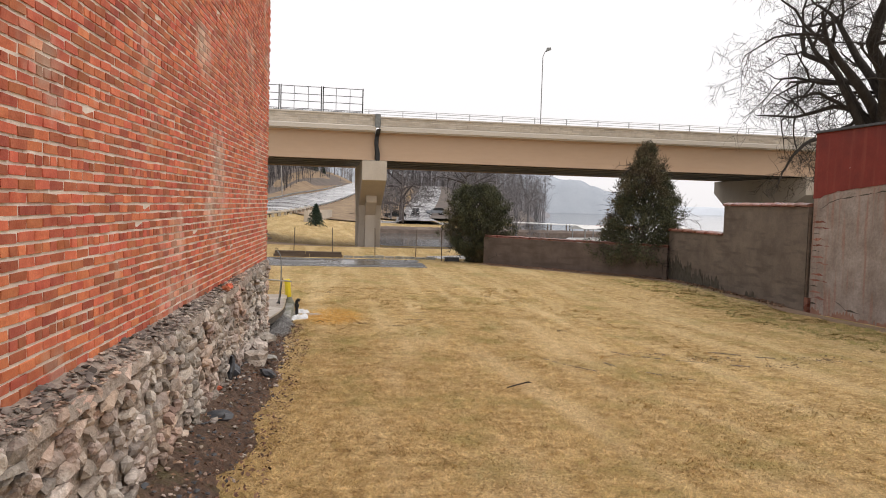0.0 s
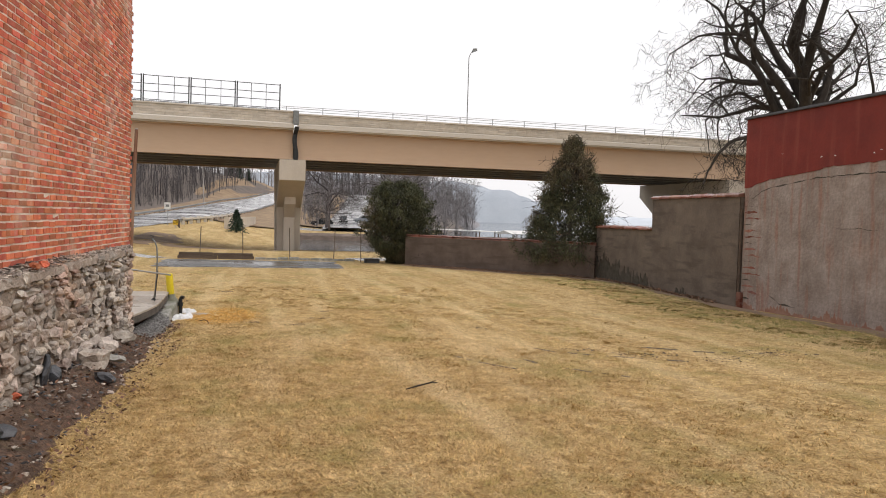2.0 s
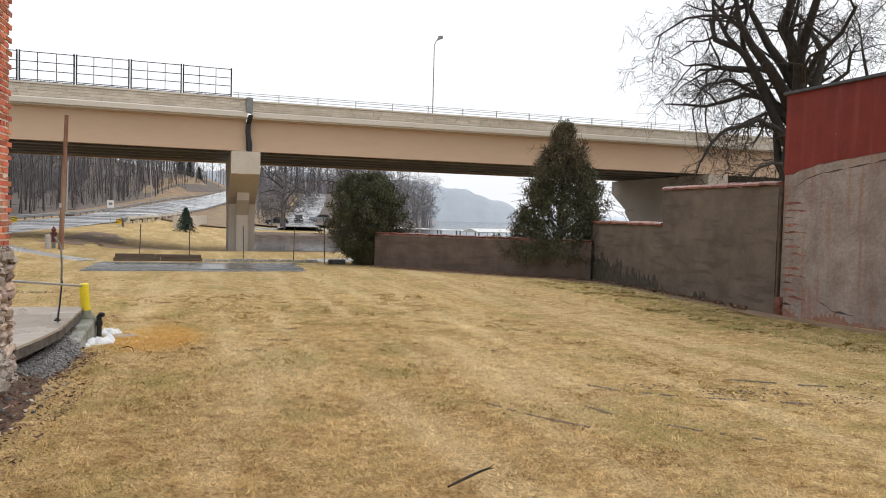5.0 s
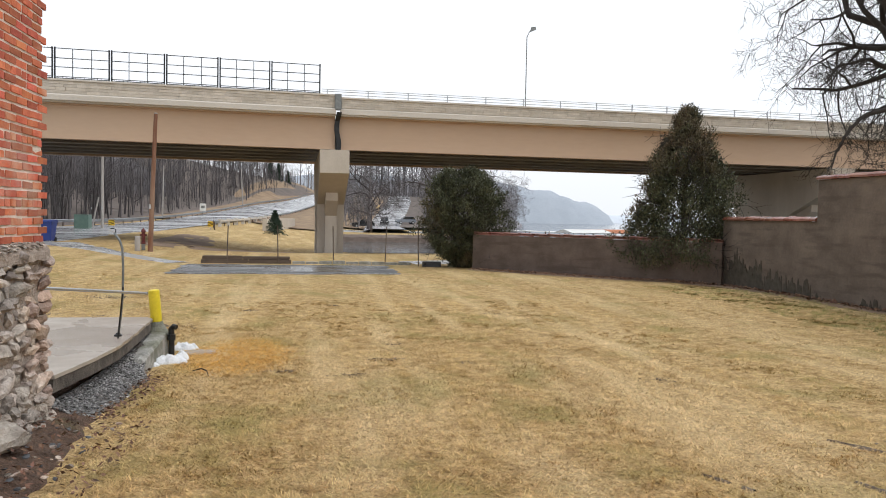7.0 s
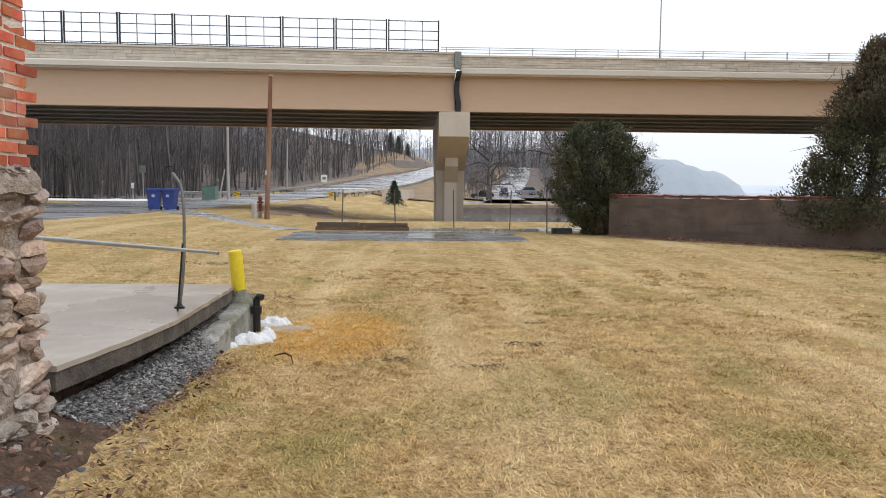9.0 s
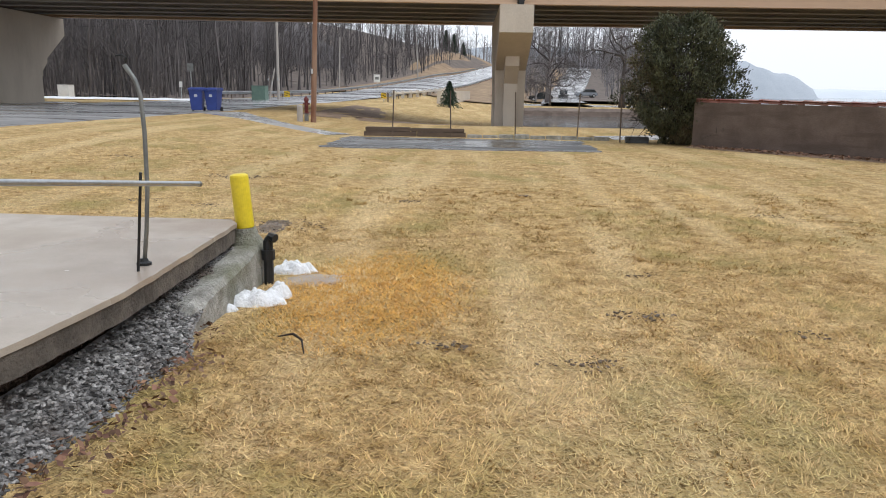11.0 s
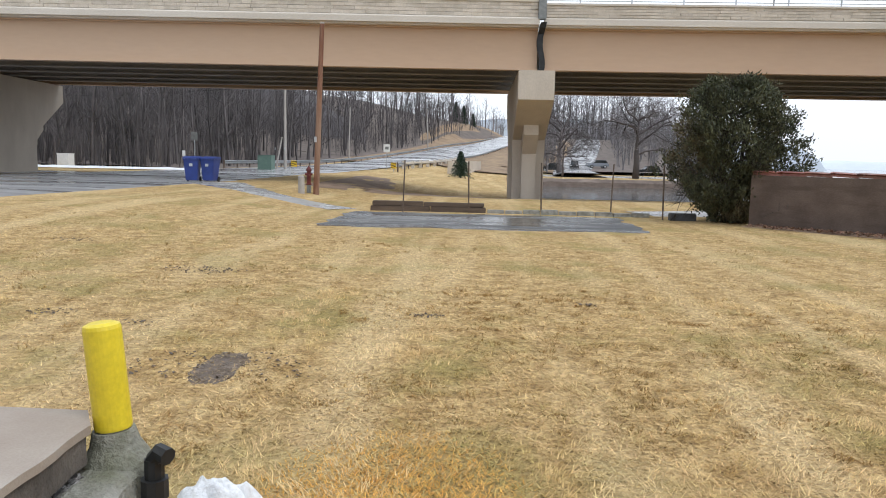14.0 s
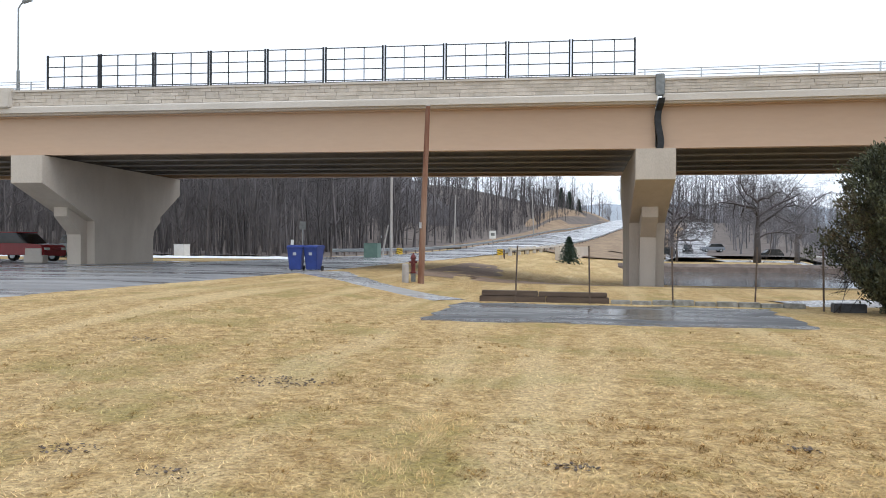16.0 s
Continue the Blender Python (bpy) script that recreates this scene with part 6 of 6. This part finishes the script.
def snow_heap(x, y, w, d, h, seed):
    """One lumpy heap, thin at its rim."""
    t = thing("snow_clump", x, y, float(ground_z(x, y)) + 0.012, "lumpy melting snow clump on the grass", "snow", "leftover snow clumps")
    vs, fs = [], []
    n, rings = 40, 9
    for r in range(rings):
        f = r / (rings - 1)
        for k in range(n):
            a = 6.2832 * k / n
            e = 1 + 0.35 * noise.noise((math.cos(a) * 2 + seed, math.sin(a) * 2, 0)) + 0.15 * noise.noise((math.cos(a) * 6 + seed, math.sin(a) * 6, 0))
            px, py = w * f * e * math.cos(a), d * f * e * math.sin(a)
            lump = 0.72 + 0.55 * noise.noise((px * 11 + seed, py * 11, 1)) + 0.3 * noise.noise((px * 30, py * 30 + seed, 2))
            vs.append((px, py, h * (1 - f ** 2.5) * max(0.12, lump) - 0.012 * (f > 0.99)))
    for r in range(rings - 1):
        for k in range(n):
            q = (k + 1) % n
            fs.append((r * n + k, (r + 1) * n + k, (r + 1) * n + q, r * n + q))
    raw("mound", vs, fs, M_SNOW, t, smooth=True)


snow_heap(-0.53, 17.45, 0.23, 0.12, 0.13, 2)
snow_heap(-0.40, 17.60, 0.10, 0.09, 0.15, 3)
snow_heap(-0.48, 18.46, 0.19, 0.10, 0.12, 4)
snow_heap(-0.66, 17.25, 0.06, 0.05, 0.05, 6)
t = thing("fallen_twig", 0, 0, 0, "thin dark fallen twig on the grass", "twig", "fallen twigs")
part("stem", tube([(2.68, 9.52, -0.92), (2.85, 9.62, -0.905), (3.0, 9.72, -0.90), (3.12, 9.8, -0.915)], [0.008, 0.011, 0.009, 0.004], 6), M_BARK, t)
part("side_twig", tube([(2.95, 9.69, -0.9), (3.05, 9.7, -0.875), (3.1, 9.74, -0.87)], [0.006, 0.004, 0.002], 5), M_BARK, t)
t = thing("fallen_twig", 0, 0, 0, "thin dark curved twig on the grass", "twig", "fallen twigs")
part("stem", tube([(-0.1, 16.41, -1.08), (-0.0, 16.38, -1.05), (0.07, 16.3, -1.06), (0.1, 16.21, -1.11)], [0.004, 0.008, 0.007, 0.004], 6), M_BARK, t)

sheet("soil_slope", [(-4.6, 50, 2.2), (-1, 51, 2.5), (4, 54, 2.6), (12, 55, 2.2), (18, 54, 2)], M_BANKSOIL, "bare brown soil under the bridge", "soil", 0.02, 10, 0.8, pitch=0.6)
sheet("soil_slope_2", [(-6.2, 48, 1.2), (-5.5, 58, 2.0), (-6.5, 68, 1.2)], M_BANKSOIL, "bare brown slope beside the road", "soil", 0.02, 8, 0.5)
sheet("pavement_3", [(5.6, 38.6, 1.3), (8.5, 39.6, 1.8), (13, 41, 2.2)], M_WALK, "wet paved path behind the arborvitae", "pavement", 0.025, 4)
kerb = thing("kerb_stones", label="low pale kerb along the asphalt pad", category="kerb")
for k in range(9):
    part("kerb_stone", box(1.0 + k * 0.52, 1.49 + k * 0.52, 37.25 - 0.03 * k, 37.45 - 0.03 * k, -1.2, -0.98 - random.uniform(0, 0.06), 0.015), M_CURB, kerb)
blk = thing("concrete_block", 6.35, 36.2, -1.13, "dark concrete block lying by a fence post", "block")
part("block_body", box(-0.35, 0.35, -0.15, 0.15, -0.1, 0.2, 0.02), M_SLATE, blk)

sheet("wall_foot_soil", [(13.85, 6, 0.4), (13.85, 20, 0.38), (13.8, 27.6, 0.35), (13.2, 28.7, 0.35), (7.6, 34.6, 0.4)], M_BANKSOIL, "brown leaf-strewn soil along the wall foot", "soil", 0.028, 4, 0.25)
# thin wires across the distance
for k, (a, b) in enumerate((((-60, 92, 6.4), (-16.2, 81, 6.6)), ((-16.2, 81, 6.6), (-19, 130, 7.8)))):
    wv = thing("overhead_wire", 0, 0, 0, "thin sagging overhead wire between poles", "wire", "overhead wires")
    a, b = Vector(a), Vector(b)
    part("cable", tube([a.lerp(b, f) - Vector((0, 0, 3.0 * f * (1 - f))) for f in np.linspace(0, 1, 9)], 0.02, 4), M_BLACK, wv)


# ---- grass ----
def blades(name, n, x0, x1, y0, y1, hmin, hmax, wid, material, label, seed, bias=None, keep=None):
    rng = np.random.RandomState(seed)
    x, y = rng.uniform(x0, x1, n), rng.uniform(y0, y1, n)
    if bias:
        x = bias[0] + (x1 - x0) * 0.5 * np.sign(rng.uniform(-1, 1, n)) * rng.rand(n) ** bias[1]
    ok = (x > np.where(y < 14.3, BX + BK * (y - BY) + 0.62 + 0.3 * rng.rand(n) ** 1.5, np.where(y < 16.3, -0.62 + 0.3 * rng.rand(n), np.where(y < 18.3, -0.6, -8)))) & (x < 13.9)
    if keep is not None:
        ok &= keep(x, y, rng)
    x, y = x[ok], y[ok]
    n = len(x)
    z = ground_z(x, y)
    a = rng.uniform(0, 6.283, n) 
    lean = rng.uniform(0.72, 1.0, n)
    L = rng.uniform(hmin, hmax, n)
    dx, dy, dz = np.cos(a) * lean * L, np.sin(a) * lean * L, L * np.sqrt(np.maximum(0.0, 1 - lean ** 2)) * 0.6
    px, py = -np.sin(a) * wid, np.cos(a) * wid
    v = np.empty((n, 3, 3))
    zz = z + 0.004
    v[:, 0] = np.stack([x - px, y - py, zz], 1)
    v[:, 1] = np.stack([x + px, y + py, zz], 1)
    v[:, 2] = np.stack([x + dx, y + dy, ground_z(x + dx, y + dy) + 0.010 + dz], 1)
    me = bpy.data.meshes.new(name)
    me.vertices.add(3 * n)
    me.vertices.foreach_set("co", v.reshape(-1))
    me.loops.add(3 * n)
    me.loops.foreach_set("vertex_index", np.arange(3 * n))
    me.polygons.add(n)
    me.polygons.foreach_set("loop_start", np.arange(n) * 3)
    me.materials.append(material)
    me.update(calc_edges=True)
    return tagged(new(name, me), label, "grass", kind="stuff")


def outside_rust(x, y, rng):
    fade = (rng.rand(len(x)) > sm(16, 24, y)) & (rng.rand(len(x)) > sm(2.5, 5.5, np.abs(x - 1.6)))
    return fade & (((x - 0.3) / 0.75) ** 2 + ((y - 17.8) / 1.5) ** 2 > rng.uniform(0.4, 1.5, len(x)))


blades("lawn_grass", 560000, -3, 8, 4.5, 24, 0.025, 0.065, 0.0026, M_BLADE, "short matted dormant straw-coloured grass", 1, (1.6, 1.0), outside_rust)
blades("lawn_grass_far", 150000, -8, 14, 5, 34, 0.03, 0.07, 0.0045, M_BLADE, "short matted dormant straw-coloured grass", 2, None, lambda x, y, rng: rng.rand(len(x)) > sm(22, 33, y))
blades("stained_grass", 60000, -0.7, 1.5, 16.0, 19.6, 0.02, 0.055, 0.0026, M_RUST, "rust-stained orange grass by the curb", 3, None, lambda x, y, rng: ((x - 0.3) / 0.75) ** 2 + ((y - 17.8) / 1.5) ** 2 < rng.uniform(0.2, 1.3, len(x)))


def tufts(name, n, x0, x1, y0, y1, per, wid, hmin, hmax, material, label, seed, thresh):
    """Matted clumps of combed-over grass, bunched where the turf is thick."""
    rng = np.random.RandomState(seed)
    c = [(x, y) for x, y in zip(rng.uniform(x0, x1, n), rng.uniform(y0, y1, n)) if noise.noise((x * 3.1, y * 3.1, seed)) + 0.8 * noise.noise((x * 8.3, y * 8.3, seed)) + rng.normal(0, 0.3) > thresh]
    c = np.array([(x, y) for x, y in c if x < 13.85 and x > (BX + BK * (y - BY) + 0.5 + 0.35 * rng.rand() if y < 14.3 else -0.42 if y < 18.6 else -9)])
    way = np.array([6.0 * noise.noise((x * 0.8, y * 0.8, 3.3)) for x, y in c]) + rng.normal(0, 0.6, len(c))
    k = len(c) * per
    x, y = np.repeat(c[:, 0], per) + rng.normal(0, 0.035, k), np.repeat(c[:, 1], per) + rng.normal(0, 0.035, k)
    a = np.repeat(way, per) + rng.normal(0, 0.55, k)
    L = rng.uniform(hmin, hmax, k)
    up = rng.uniform(0.12, 0.6, k)
    z = ground_z(x, y)
    px, py = -np.sin(a) * wid, np.cos(a) * wid
    dx, dy = np.cos(a) * L * np.sqrt(1 - up ** 2), np.sin(a) * L * np.sqrt(1 - up ** 2)
    V = np.stack([np.stack([x - px, y - py, z], 1), np.stack([x + px, y + py, z], 1), np.stack([x + dx, y + dy, z + 0.012 + L * up], 1)], 1).reshape(-1, 3)
    return tagged(mass(name, V, np.arange(3 * k).reshape(-1, 3), material), label, "grass", kind="stuff")


tufts("grass_tufts_near", 13000, -1.2, 7.5, 4.5, 24, 16, 0.003, 0.035, 0.075, M_TUFT, "matted tussocks of straw-coloured grass", 61, 0.06)
tufts("grass_tufts_wide", 9000, -8, 13.9, 6, 31, 11, 0.004, 0.03, 0.07, M_TUFT, "matted tussocks of straw-coloured grass", 62, 0.08)
tufts("green_grass_edge", 5200, 11.2, 13.9, 7, 28, 12, 0.005, 0.03, 0.08, M_GREENBLADE, "greening grass along the wall foot", 63, -0.12)


# ---- bricks ----
def brick_mesh(w, h, d, k):
    rr_ = random.Random(k)
    v = []
    for sx in (0, 1):
        for sy in (0, 1):
            for sz in (0, 1):
                j = [rr_.uniform(-0.0035, 0.0035) for _ in range(3)]
                v.append((sx * d + j[0] * sx, sy * w + j[1], sz * h + j[2]))
    f = [(4, 6, 7, 5), (0, 4, 5, 1), (2, 3, 7, 6), (0, 2, 6, 4), (1, 5, 7, 3)]
    return v, f


CH, BW = 0.073, 0.212
kinds = {True: [brick_mesh(0.088, CH - 0.02, 0.02, k) for k in range(5)], False: [brick_mesh(BW - 0.019, CH - 0.02, 0.02, k + 9) for k in range(7)]}
shared = {}
for head, lst in kinds.items():
    for k, (v, f) in enumerate(lst):
        me = bpy.data.meshes.new("brick")
        me.from_pydata(v, [], f)
        me.materials.append(M_BRICK)
        shared[head, k] = me
rb = random.Random(77)
V, F = [], []
made = 0
row = 0
z = LEDGE + 0.012
turn = Matrix.Rotation(-math.atan(BK), 4, "Z")
while z < 8.0:
    head = row % 7 == 4
    step = BW / 2 if head else BW
    y = 1.6 + (0.0 if row % 2 else BW / 2) + rb.uniform(-0.01, 0.01)
    while y < BY - 0.02:
        k = rb.randrange(5 if head else 7)
        out = rb.uniform(-0.016, -0.010) if rb.random() > 0.05 else -0.018
        m = Matrix.Translation((face_x(y) + out, y, z + rb.uniform(-0.003, 0.003))) @ turn @ Euler((rb.uniform(-0.012, 0.012), 0, 0)).to_matrix().to_4x4()
        if 4.0 < y < 6.3 and z < 2.45 and made < 300:
            b = new("brick", shared[head, k])
            b.parent = bld
            b.matrix_basis = m
            made += 1
        else:
            v, f = kinds[head][k]
            n0 = len(V)
            V += [tuple(m @ Vector(p)) for p in v]
            F += [tuple(n0 + i for i in q) for q in f]
        y += step
    z += CH
    row += 1
tagged(raw("brick_rest", V, F, M_BRICK, bld), kind="stuff")
